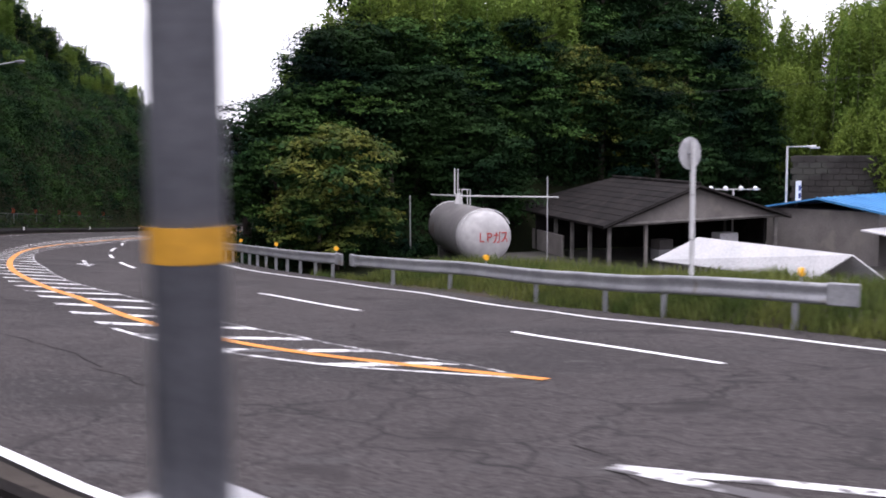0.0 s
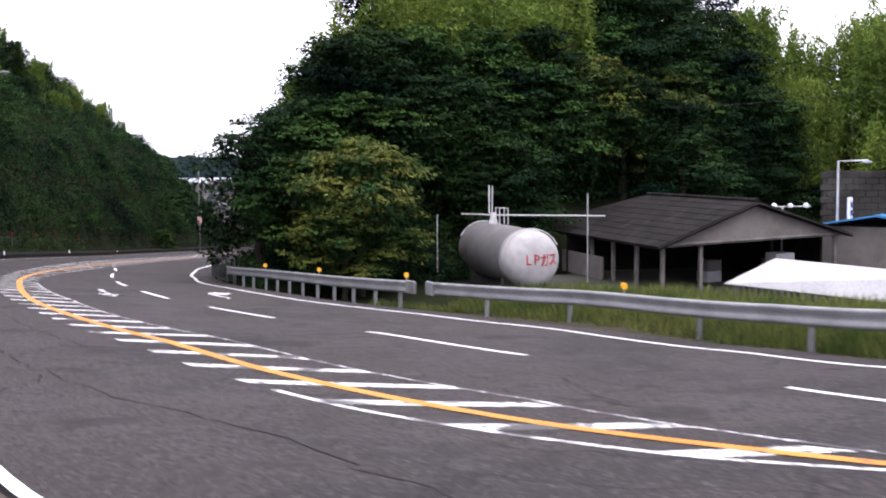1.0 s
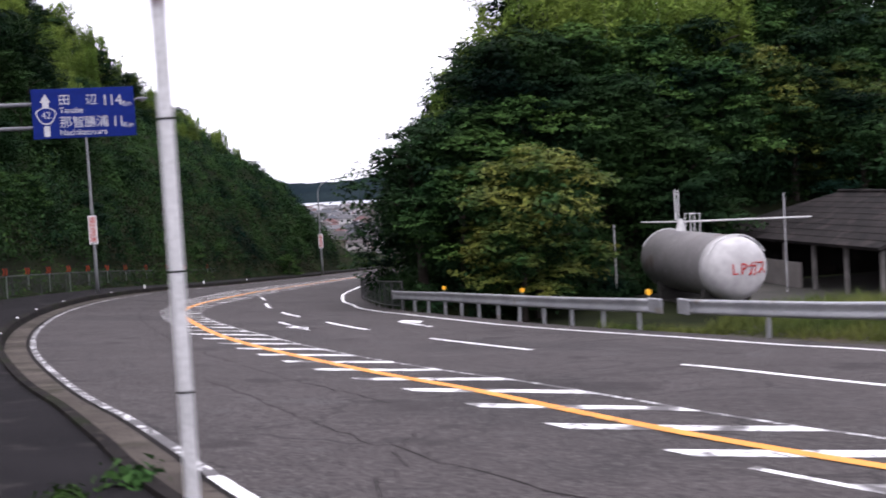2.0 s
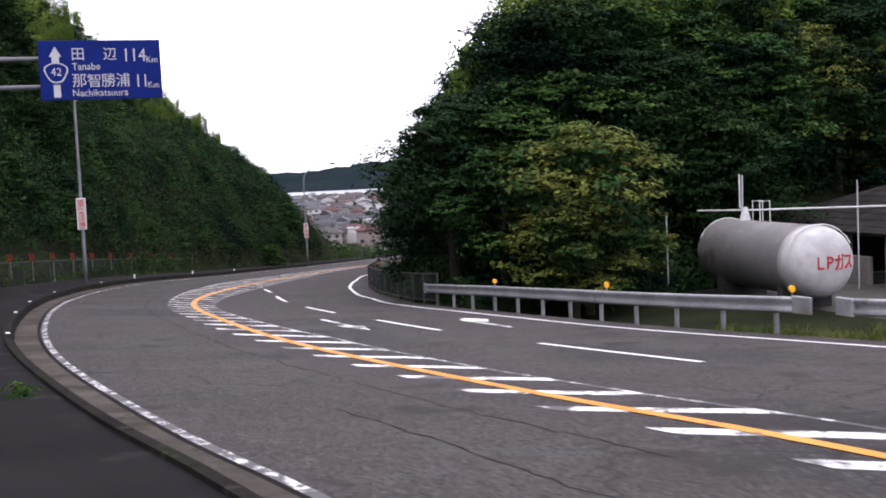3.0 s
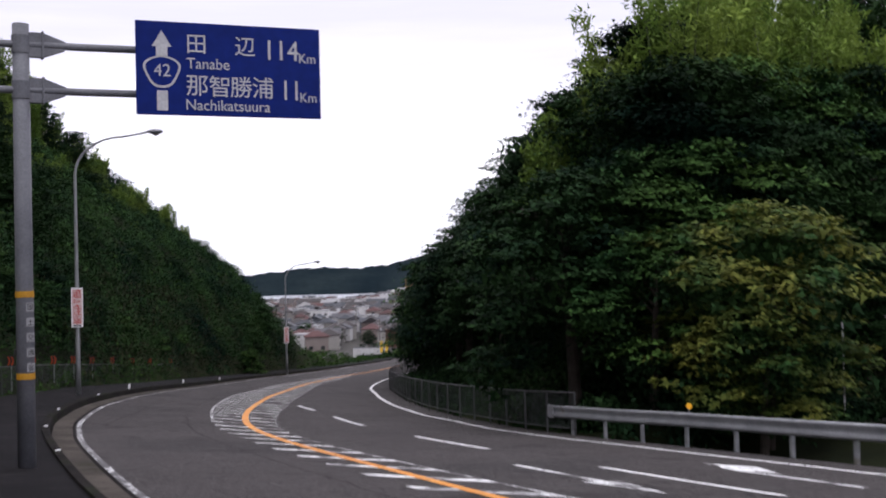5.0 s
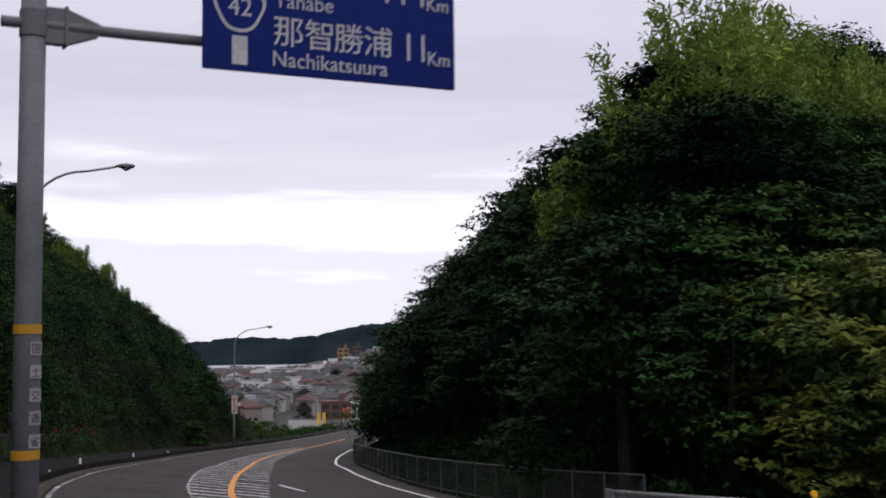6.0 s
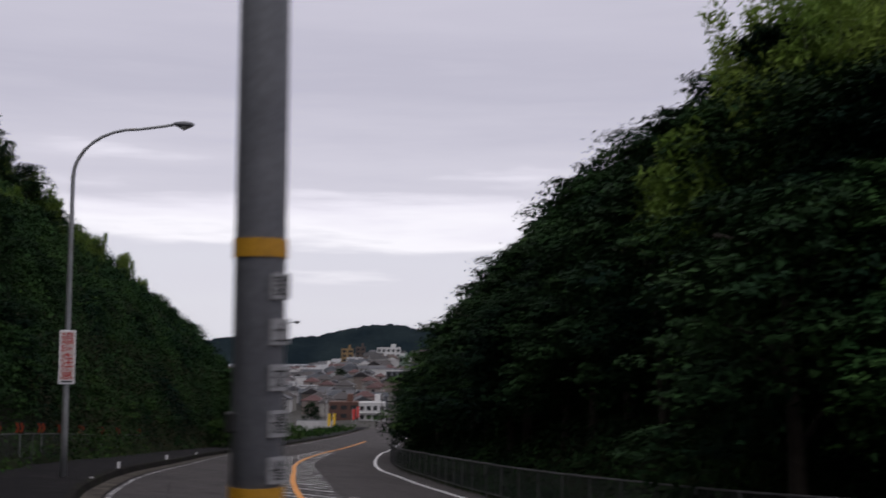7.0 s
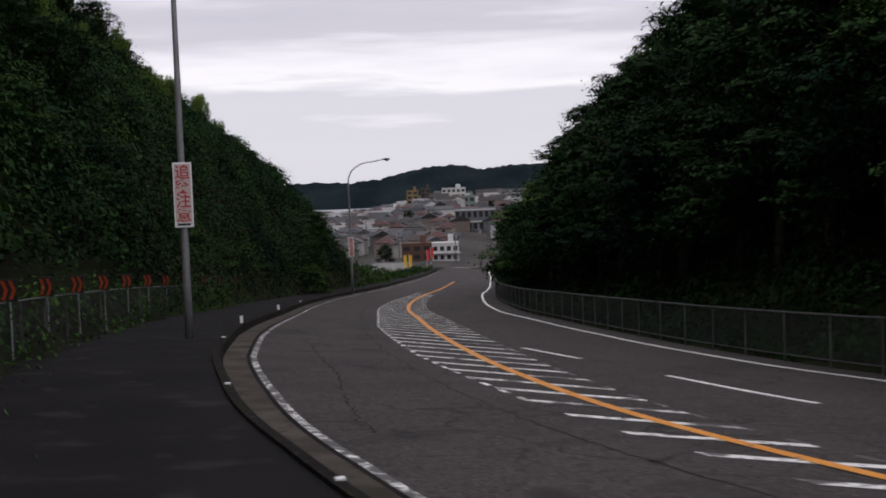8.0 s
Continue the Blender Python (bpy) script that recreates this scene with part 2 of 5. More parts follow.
def linked(name, me, material, parent=None, label="", smooth_faces=False):
    me.materials.append(material) if material and not me.materials else None
    if smooth_faces:
        me.polygons.foreach_set("use_smooth", [True] * len(me.polygons))
    ob = new(name, me)
    ob.parent = parent
    if label:
        ob["label"] = label
    return ob


def raw(name, verts, faces, material, parent=None, label="", smooth_faces=False):
    me = bpy.data.meshes.new(name)
    me.from_pydata([tuple(v) for v in verts], [], [tuple(f) for f in faces])
    me.update()
    return linked(name, me, material, parent, label, smooth_faces)


def thing(name, x, y, z, rz=0.0):
    ob = new(name)
    ob.empty_display_size = 0.2
    ob.matrix_basis = pose(x, y, z, 0, 0, rz)
    return ob


def add_box(bm, c, size, rz=0.0, bevel=0.0):
    m = Matrix.Translation(c) @ Matrix.Rotation(radians(rz), 4, "Z") @ Matrix.Diagonal((*size, 1))
    vs = bmesh.ops.create_cube(bm, size=1, matrix=m)["verts"]
    if bevel:
        es = list({e for v in vs for e in v.link_edges})
        bmesh.ops.bevel(bm, geom=es, offset=bevel, segments=1, affect="EDGES")
    return bm


def box(c, size, rz=0.0, bevel=0.0):
    return add_box(bmesh.new(), c, size, rz, bevel)


def add_tube(bm, path, radii, seg=12, cap=True):
    path = [Vector(p) for p in path]
    if not isinstance(radii, (list, tuple)):
        radii = [radii] * len(path)
    rings = []
    for k, p in enumerate(path):
        d = (path[min(k + 1, len(path) - 1)] - path[max(k - 1, 0)]).normalized()
        side = d.cross(Vector((0.31, 0.95, 0.05)) if abs(d.z) > 0.7 else Vector((0, 0, 1))).normalized()
        up = side.cross(d)
        rings.append([bm.verts.new(p + radii[k] * (math.cos(a) * side + math.sin(a) * up)) for a in np.linspace(0, 2 * math.pi, seg, endpoint=False)])
    for r, s in zip(rings, rings[1:]):
        for k in range(seg):
            bm.faces.new((r[k], r[(k + 1) % seg], s[(k + 1) % seg], s[k]))
    if cap:
        bm.faces.new(rings[0][::-1])
        bm.faces.new(rings[-1])
    return bm


def tube(path, radii, seg=12, cap=True):
    return add_tube(bmesh.new(), path, radii, seg, cap)


def text_mesh(body, size, depth=0.004, width=1.0, bold=0.0):
    cu = bpy.data.curves.new("lettering", "FONT")
    cu.body, cu.size, cu.extrude, cu.align_x, cu.align_y = body, size, depth, "CENTER", "CENTER"
    cu.offset = bold
    ob = bpy.data.objects.new("lettering", cu)
    scene.collection.objects.link(ob)
    bpy.context.view_layer.update()
    me = bpy.data.meshes.new_from_object(ob.evaluated_get(bpy.context.evaluated_depsgraph_get()))
    bpy.data.objects.remove(ob)
    if len(me.vertices):
        co = np.array([v.co[:] for v in me.vertices])
        lo, hi = co.min(0), co.max(0)
        me.transform(Matrix.Diagonal((width, 1, 1, 1)) @ Matrix.Translation((-(lo[0] + hi[0]) / 2, -(lo[1] + hi[1]) / 2, 0)))
    return me

# ---- the road's line, height and width ----
CENTRE = [(26, -44), (18.5, -28), (13.6, -19.5), (10.6, -14.3), (8.5, -10.2), (7.35, -5.6), (6.8, -0.6), (6.4, 3), (6.05, 8.5),
          (5.93, 13), (6.05, 18), (6.45, 24), (7.0, 29.8), (7.9, 35.1), (9.55, 41), (12.0, 48), (15.1, 56.1), (18.9, 65.3),
          (23.4, 76.1), (29.1, 87.9), (36.8, 102), (45.4, 116.4), (70, 161), (97, 211), (124.6, 261), (152, 311), (200, 400)]
def smooth(pts, step):
    """Points at even steps along a rounded curve through pts."""
    p = np.array(pts, float)
    q = np.vstack([2 * p[0] - p[1], p, 2 * p[-1] - p[-2]])
    out = []
    for i in range(1, len(q) - 2):
        a, b, c, d = q[i - 1:i + 3]
        for t in np.linspace(0, 1, 24, endpoint=False):
            out.append(0.5 * (2 * b + (c - a) * t + (2 * a - 5 * b + 4 * c - d) * t * t + (3 * b - a - 3 * c + d) * t ** 3))
    out.append(p[-1])
    out = np.array(out)
    s = np.r_[0, np.cumsum(np.linalg.norm(np.diff(out, axis=0), axis=1))]
    at = np.arange(0, s[-1], step)
    return np.stack([np.interp(at, s, out[:, k]) for k in range(out.shape[1])], 1)
LINE = smooth(CENTRE, 0.5)
TAN = np.gradient(LINE, axis=0)
TAN /= np.linalg.norm(TAN, axis=1)[:, None]
RIGHT = np.stack([TAN[:, 1], -TAN[:, 0]], 1)
# height of the crown of the road and its fall to the right, against the way north
HY = [-60, -22, 0, 20, 40, 55, 75, 101, 116, 161, 261, 311, 400]
HZ = [2.2, 0.28, -0.66, -1.73, -2.95, -3.98, -5.5, -7.35, -8.35, -11.4, -17.7, -18.3, -15.0]
BY = [-60, -20, 0, 30, 50, 70, 100, 240]
BF = [0.05, 0.055, 0.062, 0.072, 0.075, 0.06, 0.03, 0.02]
def station(x, y):
    d = np.hypot(LINE[:, 0] - x, LINE[:, 1] - y)
    i = int(d.argmin())
    v = np.array([x, y]) - LINE[i]
    return i, float(v @ RIGHT[i])



def smoothed(i, table):
    return np.interp(i, [t[0] for t in table], [t[1] for t in table])


# offsets to the right of the orange line, against the station (every half metre)
LEFT_EDGE = [(0, -12.5), (30, -10.2), (45, -8.6), (58, -7.0), (66, -6.35), (70, -5.95), (80, -4.85), (90, -4.6), (160, -4.5), (172, -4.65), (185, -5.0), (200, -5.15), (245, -5.0), (300, -5.2), (345, -5.0), (1000, -4.6)]
RIGHT_EDGE = [(0, -3.0), (45, 3.0), (63, 5.45), (68, 6.5), (75, 7.6), (84, 8.45), (110, 8.75), (128, 8.25), (150, 7.9), (166, 7.5), (178, 7.1), (186, 6.5), (205, 5.65), (222, 5.2), (250, 4.7), (290, 4.5), (330, 4.2), (1000, 4.2)]
CHEV_L = [(67.5, -0.05), (72, -0.6), (80, -0.85), (120, -0.5), (135, -0.7), (155, -0.85), (173, -1.0), (189, -1.4), (215, -1.75), (260, -1.5), (330, -0.8)]
CHEV_R = [(67.5, 0.05), (70, 0.55), (79, 1.25), (92, 1.15), (110, 0.95), (125, 1.1), (137, 0.8), (150, 0.65), (160, 0.7), (175, 1.0), (193, 1.25), (215, 1.3), (260, 1.0), (330, 0.6)]
NST = len(LINE)


def on_road(i, lat, dz=0.0):
    """A point of the road at a station, lat metres to the right of the orange line."""
    i = min(max(i, 0), NST - 1.001)
    k, f = int(i), i - int(i)
    p = LINE[k] * (1 - f) + LINE[k + 1] * f
    r = RIGHT[k] * (1 - f) + RIGHT[k + 1] * f
    y = p[1]
    z = float(np.interp(y, HY, HZ) - np.interp(y, BY, BF) * min(max(lat, -8), 12))
    return (p[0] + r[0] * lat, p[1] + r[1] * lat, z + dz)


def strip(name, i0, i1, lat0, lat1, material, parent=None, dz=0.0, step=1.0, across=1, label="", kind=""):
    """A ribbon along the road between two offsets, each a number or a table."""
    at = np.arange(i0, i1 + 1e-6, step)
    verts, faces = [], []
    for i in at:
        a = smoothed(i, lat0) if isinstance(lat0, list) else lat0
        b = smoothed(i, lat1) if isinstance(lat1, list) else lat1
        verts += [on_road(i, a + (b - a) * k / across, dz) for k in range(across + 1)]
    w = across + 1
    for k in range(len(at) - 1):
        faces += [(k * w + j, k * w + j + 1, k * w + w + j + 1, k * w + w + j) for j in range(across)]
    ob = raw(name, verts, faces, material, parent, label, True)
    return tagged(ob, label, kind=kind) if kind else ob


def offset(table, d):
    return [(i, v + d) for i, v in table]


KERB = offset(LEFT_EDGE, -0.64)
WALK_OUT = [(0, -20.0), (45, -17), (66, -14.5), (90, -11.0), (120, -9.6), (160, -9.2), (176, -9.1), (212, -9.2), (260, -9.0), (330, -8.4), (1000, -8.4)]
road = strip("road", 0, NST - 2, offset(LEFT_EDGE, -0.35), offset(RIGHT_EDGE, 1.25), M["asphalt"], across=14, label="worn grey asphalt road bending downhill", kind="structure")
road["category"] = "road"
strip("gutter", 0, 660, offset(LEFT_EDGE, -0.64), offset(LEFT_EDGE, -0.15), M["gutter"], dz=0.02, label="stained concrete gutter beside the road", kind="structure")
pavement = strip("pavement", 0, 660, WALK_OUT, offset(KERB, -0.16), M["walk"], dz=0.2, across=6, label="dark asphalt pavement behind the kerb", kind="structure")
pavement["category"] = "pavement"


def kerb_run(i0, i1):
    """The kerb in stones of about two metres, each with a sloping face."""
    holder = tagged(new("kerb"), "dark stained concrete kerb along the pavement", "kerb", kind="structure")
    i = i0
    while i < i1:
        verts, faces = [], []
        for k in (i, i + 1.95, i + 3.95):
            b = smoothed(k, KERB)
            verts += [on_road(k, b + 0.02, 0.0), on_road(k, b - 0.02, 0.21), on_road(k, b - 0.06, 0.245), on_road(k, b - 0.18, 0.245), on_road(k, b - 0.19, 0.0)]
        for r in (0, 5):
            faces += [(r + q, r + q + 1, r + q + 6, r + q + 5) for q in range(4)]
        faces += [(0, 4, 3, 2, 1), (10, 11, 12, 13, 14)]
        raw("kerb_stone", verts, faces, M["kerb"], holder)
        i += 4


kerb_run(20, 520)
strip("gutter_joint", 20, 560, offset(LEFT_EDGE, -0.155), offset(LEFT_EDGE, -0.09), M["tar"], dz=0.022, label="dark open joint between gutter and asphalt", kind="structure")

# ---- road markings ----
line_left = tagged(new("edge_line"), "worn white edge line beside the gutter", "road marking", kind="structure")
strip("line", 30, 88, offset(LEFT_EDGE, -0.07), offset(LEFT_EDGE, 0.07), M["clean"], line_left, 0.006)
strip("line", 88, 560, offset(LEFT_EDGE, -0.06), offset(LEFT_EDGE, 0.06), M["edge"], line_left, 0.006)
line_right = tagged(new("edge_line"), "white edge line below the guardrail", "road marking", kind="structure")
strip("line", 0, 640, offset(RIGHT_EDGE, -0.08), offset(RIGHT_EDGE, 0.08), M["clean"], line_right, 0.006)
centre_line = tagged(new("centre_line"), "solid orange centre line", "road marking", kind="structure")
strip("line", 66.9, 400, -0.1, 0.1, M["orange"], centre_line, 0.011)
lane = tagged(new("lane_line"), "broken white lane line", "road marking", kind="structure")
LANE = [(0, -4), (45, 0.3), (63, 2.25), (70, 3.6), (76, 4.6), (88, 4.75), (98, 4.4), (118, 4.2), (138, 3.95), (159, 3.8), (169, 3.5), (179, 2.95), (188, 2.35), (195, 1.65), (210, 1.5)]
for a in (5, 25, 45, 65, 88, 108, 128, 148, 169, 188):
    b = a + (7 if a == 188 else 10)
    strip("dash", a, b, offset(LANE, -0.075), offset(LANE, 0.075), M["clean"], lane, 0.006)

island_marks = tagged(new("hatching"), "worn white diagonal hatching round the orange line", "road marking", kind="structure")
strip("border", 67.5, 150, offset(CHEV_R, -0.045), offset(CHEV_R, 0.045), M["edge"], island_marks, 0.005)
strip("border", 67.5, 84, offset(CHEV_L, -0.05), offset(CHEV_L, 0.05), M["white"], island_marks, 0.005)
for i in np.arange(170, 330, 2.2):
    strip("dot", i, i + 1.2, offset(CHEV_L, -0.05), offset(CHEV_L, 0.05), M["white"], island_marks, 0.005)
for k, i in enumerate(np.arange(150, 330, 2.6)):
    strip("dot", i, i + 1.0, offset(CHEV_R, -0.05), offset(CHEV_R, 0.05), M["faded"], island_marks, 0.005)
i = 71.5
while i < 318:
    l0, r0 = smoothed(i + 2, CHEV_L), smoothed(i - 2, CHEV_R)
    slant = 1.55
    th = 0.95 if i < 150 else 0.62

    def bar_pt(u, e):
        lat = l0 + (r0 - l0) * u
        return on_road(i + slant * 2 * (0.5 - u) * (r0 - l0) / 1.7 + e, lat, 0.0055)
    cuts = (0.0, 0.2, 0.4, 0.6, 0.8, 1.0)
    verts = [bar_pt(u, e) for u in cuts for e in (-th / 2, th / 2)]
    raw("hatch_bar", verts, [(2 * q, 2 * q + 2, 2 * q + 3, 2 * q + 1) for q in range(5)], M["white"], island_marks)
    i += 4.0 if i < 150 else 3.4


def tar_crack(name, label, points, width, seed):
    """A sealed crack that wanders between the given places of the road."""
    g = np.random.default_rng(seed)
    verts, faces = [], []
    for (a, la), (b, lb) in zip(points, points[1:]):
        n = max(int(math.hypot((b - a) / 2, lb - la) / 0.25), 2)
        for q in range(n):
            i, lat = a + (b - a) * q / n, la + (lb - la) * q / n
            w = width * g.uniform(0.35, 1.2)
            i, lat = i + 0.22 * g.normal(), lat + 0.035 * g.normal()
            verts += [on_road(i - 0.7 * w, lat - w, 0.0035), on_road(i + 0.7 * w, lat + w, 0.0035)]
    faces = [(2 * q, 2 * q + 1, 2 * q + 3, 2 * q + 2) for q in range(len(verts) // 2 - 1)]
    raw(name, verts, faces, M["tar"], road, label)


for k, pts in enumerate(([(95, -1.5), (130, -1.35), (170, -1.75), (215, -2.4), (300, -2.1)], [(84, -4.3), (90, -2.2), (91, -0.9)], [(60, -4.2), (64, -2.0), (63, 1.2), (66, 4.0)], [(118, 1.3), (121, 4.0), (119, 8.2)],
                         [(140, -4.3), (143, -2.6), (142, -1.0)], [(176, -4.5), (179, -3.0), (185, -2.2)], [(76, 1.6), (82, 3.2), (80, 7.4)], [(70, -3.6), (78, -2.4), (92, -2.9), (104, -2.6)], [(48, 1.0), (56, 2.5), (60, 5.0)], [(164, -3.9), (178, -3.4), (200, -4.0)])):
    tar_crack("crack", "dark wandering crack in the asphalt", pts, 0.013, 300 + k)
mouth = tagged(new("hatching_tip"), "white painted tip of the side road's hatching", "road marking", kind="structure")
for pts in ([(61.3, -3.55), (56, -3.0), (48, -2.2)], [(61.3, -3.55), (58, -3.8), (52, -4.6)]):
    verts, faces = [], []
    for q, (a, l) in enumerate(pts):
        verts += [on_road(a, l - 0.1, 0.006), on_road(a, l + 0.1, 0.006)]
    raw("line", verts, [(0, 1, 3, 2), (2, 3, 5, 4)], M["white"], mouth)


def road_arrow(i, lat, turn):
    """An arrow painted for traffic that comes towards lower stations."""
    shape = [(5, -0.08), (5, 0.08), (1.8, 0.08), (1.9, 0.35), (0, 0.0), (1.9, -0.35), (1.8, -0.08)]
    if turn:
        shape = [(0, -0.08), (0, 0.08), (2.9, 0.09), (3.2, 0.22), (2.5, 0.34), (3.9, 0.85), (4.9, 0.30), (4.3, 0.28), (3.9, 0.02), (3.3, -0.09)]
    verts = [on_road(i + 2 * a, lat + b, 0.0065) for a, b in shape]
    ob = raw("road_arrow", verts, [tuple(range(len(verts)))], M["white"])
    tagged(ob, "white turn arrow painted on asphalt" if turn else "white straight arrow painted on asphalt", "road marking", "painted lane arrows", "structure")


road_arrow(129.5, 2.6, False)
road_arrow(129, 6.1, True)

# ---- ground ----
YARD = -3.35


def ground_height(x, y):
    """The lie of the land: the road's bed, the slope and hill either side, the yard below and the town's valley."""
    i, lat = station(x, y)
    base = float(np.interp(LINE[i, 1], HY, HZ) - np.interp(LINE[i, 1], BY, BF) * min(max(lat, -8), 12))
    red = smoothed(i, RIGHT_EDGE)
    out_l = smoothed(i, WALK_OUT)
    bumps = 0.5 * noise.noise((x * 0.13, y * 0.13, 1.7)) + 0.9 * noise.noise((x * 0.045, y * 0.045, 5.1))
    if lat < out_l:
        d = out_l - lat
        top = np.interp(i, [0, 60, 110, 150, 200, 260, 300, 340, 354, 372], [1, 2, 10, 16.5, 16.5, 20.0, 20.5, 18.5, 12.0, 2.0])
        back = 0.35 * max(d - 11, 0) * np.interp(i, [225, 260, 320, 340], [0, 1, 1, 0]) if d < 26 else 5.25 * np.interp(i, [225, 260, 320, 340], [0, 1, 1, 0])
        z = base + 0.15 + back + top * (1 - math.exp(-d * 2.4 / max(top, 1))) + bumps * min(d / 4, 1.5)
    elif lat <= red + 1.2:
        return base - 0.25
    else:
        d = lat - red - 1.2
        yb = 29.0 + (x - 15) * 0.22
        hill = min(d - 2.2, y - yb) if x < 60 else max(y - yb, (x - 60) * 1.3)
        if hill > -6 and i > 150 or hill > -4:
            h = max(hill, 0)
            top = np.interp(i, [0, 200, 290, 320, 345, 370], [14.5, 14.5, 14.0, 12.0, 7.5, 1.0])
            low = base if (d < 8 and i > 160) else min(base, YARD)
            zh = low + top * (1 - math.exp(-h * 1.45 / max(top, 1))) + bumps * min(h / 4, 1.5)
        else:
            zh = YARD
        if y < 30 and x < 60:
            bank = base + (0.50 if i < 113 else -0.6) * math.sin(min(d / 2.4, 1) * math.pi / 2)
            f = min(max((d - 4.2) / 5.0, 0), 1)
            z = bank + (YARD - bank) * f * f * (3 - 2 * f) if hill < 0 else max(zh, bank + (YARD - bank) * f)
        else:
            z = zh
    far = np.hypot(x + 1, y - 22)
    if far > 110 and y > 100:
        f = min((far - 110) / 50, 1) * min(max((abs(lat) - 6) / 6, 0), 1) if i < NST - 3 else 1.0
        town = np.interp(far, [110, 160, 270, 350, 450, 650, 850, 1250, 1330], [-9.0, -12.5, -18.3, -17.6, -14, -7.5, -7, -12, -30])
        town -= np.interp(math.degrees(math.atan2(x + 1, y - 22)), [22.5, 26.5], [1, 0]) * np.interp(far, [420, 650, 900, 1200, 1260], [0, 9, 14, 11, 12])
        z = z + (town - z) * f
    elif far > 170:
        f = min((far - 170) / 100, 1)
        z = z + (2 - z) * f
    return z


def land_sheet():
    xs = np.r_[np.arange(-420, -60, 40), np.arange(-60, 110, 1.6), np.arange(110, 320, 12), np.arange(320, 1500, 45)]
    ys = np.r_[np.arange(-420, -60, 40), np.arange(-60, 200, 1.6), np.arange(200, 320, 8), np.arange(320, 1500, 45)]
    verts = [(x, y, ground_height(x, y)) for y in ys for x in xs]
    w = len(xs)
    faces = [(r * w + c, r * w + c + 1, r * w + w + c + 1, r * w + w + c) for r in range(len(ys) - 1) for c in range(w - 1)]
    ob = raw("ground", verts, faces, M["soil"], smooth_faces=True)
    ob.data.materials.append(M["turf"])
    ob.data.materials.append(M["yard"])
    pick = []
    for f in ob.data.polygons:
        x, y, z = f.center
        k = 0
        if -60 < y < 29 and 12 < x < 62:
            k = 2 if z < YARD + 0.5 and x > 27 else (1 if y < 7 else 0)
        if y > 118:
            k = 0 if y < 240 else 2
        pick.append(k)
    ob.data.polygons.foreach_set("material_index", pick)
    return tagged(ob, "wooded hillsides, grass bank, yard and valley floor", "ground", kind="structure")


land_sheet()
sea = raw("water", [(-9000, 700, -23), (9000, 700, -23), (9000, 9000, -23), (-9000, 9000, -23)], [(0, 1, 2, 3)], M["sea"])
tagged(sea, "pale grey sea bay beyond the town", "water", kind="structure")


def far_ridge():
    verts, faces = [], []
    angles = np.linspace(-40, 100, 900)
    for a in angles:
        r = radians(a)
        n1 = noise.noise((a * 0.16, 2.0, 0.3)) + 0.5 * noise.noise((a * 0.5, 4.0, 0.3)) + 0.7 * noise.noise((a * 1.6, 1.0, 0.3)) + 0.45 * noise.noise((a * 7.0, 1.0, 0.3))
        peak = np.interp(a, [-40, 10, 14, 16.3, 19.2, 20, 21, 22, 22.9, 24.3, 25, 26.6, 28.2, 30.5, 40, 100], [30, 10, 10, 14, 26, 24, 22, 22.5, 21, 33, 36, 43, 34, 41, 50, 50]) + 6 * n1
        for d, h in ((1830, -24), (1900, 0.4 * peak - 10), (2000, peak), (2300, peak * 0.7), (2900, -24)):
            verts.append((math.sin(r) * d, math.cos(r) * d, h))
    for k in range(len(angles) - 1):
        faces += [(5 * k + q, 5 * k + q + 1, 5 * k + q + 6, 5 * k + q + 5) for q in range(4)]
    tagged(raw("backdrop", verts, faces, M["farhill"], smooth_faces=True), "dark wooded hills across the bay", "hills", kind="structure")


far_ridge()

# ---- foliage ----
rng = np.random.default_rng(7)


def leaf_mesh(name, centres, size, lift=0.5, long=1.6, seed=0, facing=None):
    """Small leaves, one pointed face each, about the given centres; facing: the way each one tends to face."""
    g = np.random.default_rng(seed)
    n = len(centres)
    nor = g.normal(size=(n, 3))
    nor[:, 2] = np.abs(nor[:, 2]) + lift
    if facing is not None:
        nor = nor * 0.34 + facing
    nor /= np.linalg.norm(nor, axis=1)[:, None]
    a = np.cross(nor, g.normal(size=(n, 3)))
    a /= np.linalg.norm(a, axis=1)[:, None] + 1e-9
    b = np.cross(nor, a)
    s = size * g.uniform(0.6, 1.35, (n, 1))
    droop = np.array([0, 0, -0.25]) * s
    v = np.stack([centres - a * s * long / 2 - b * s * 0.3, centres - a * s * long / 4 + b * s * 0.6, centres + a * s * long / 2 + droop], 1).reshape(-1, 3)
    me = bpy.data.meshes.new(name)
    me.vertices.add(3 * n)
    me.vertices.foreach_set("co", v.ravel())
    me.loops.add(3 * n)
    me.loops.foreach_set("vertex_index", np.arange(3 * n))
    me.polygons.add(n)
    me.polygons.foreach_set("loop_start", np.arange(0, 3 * n, 3))
    me.update(calc_edges=True)
    return me


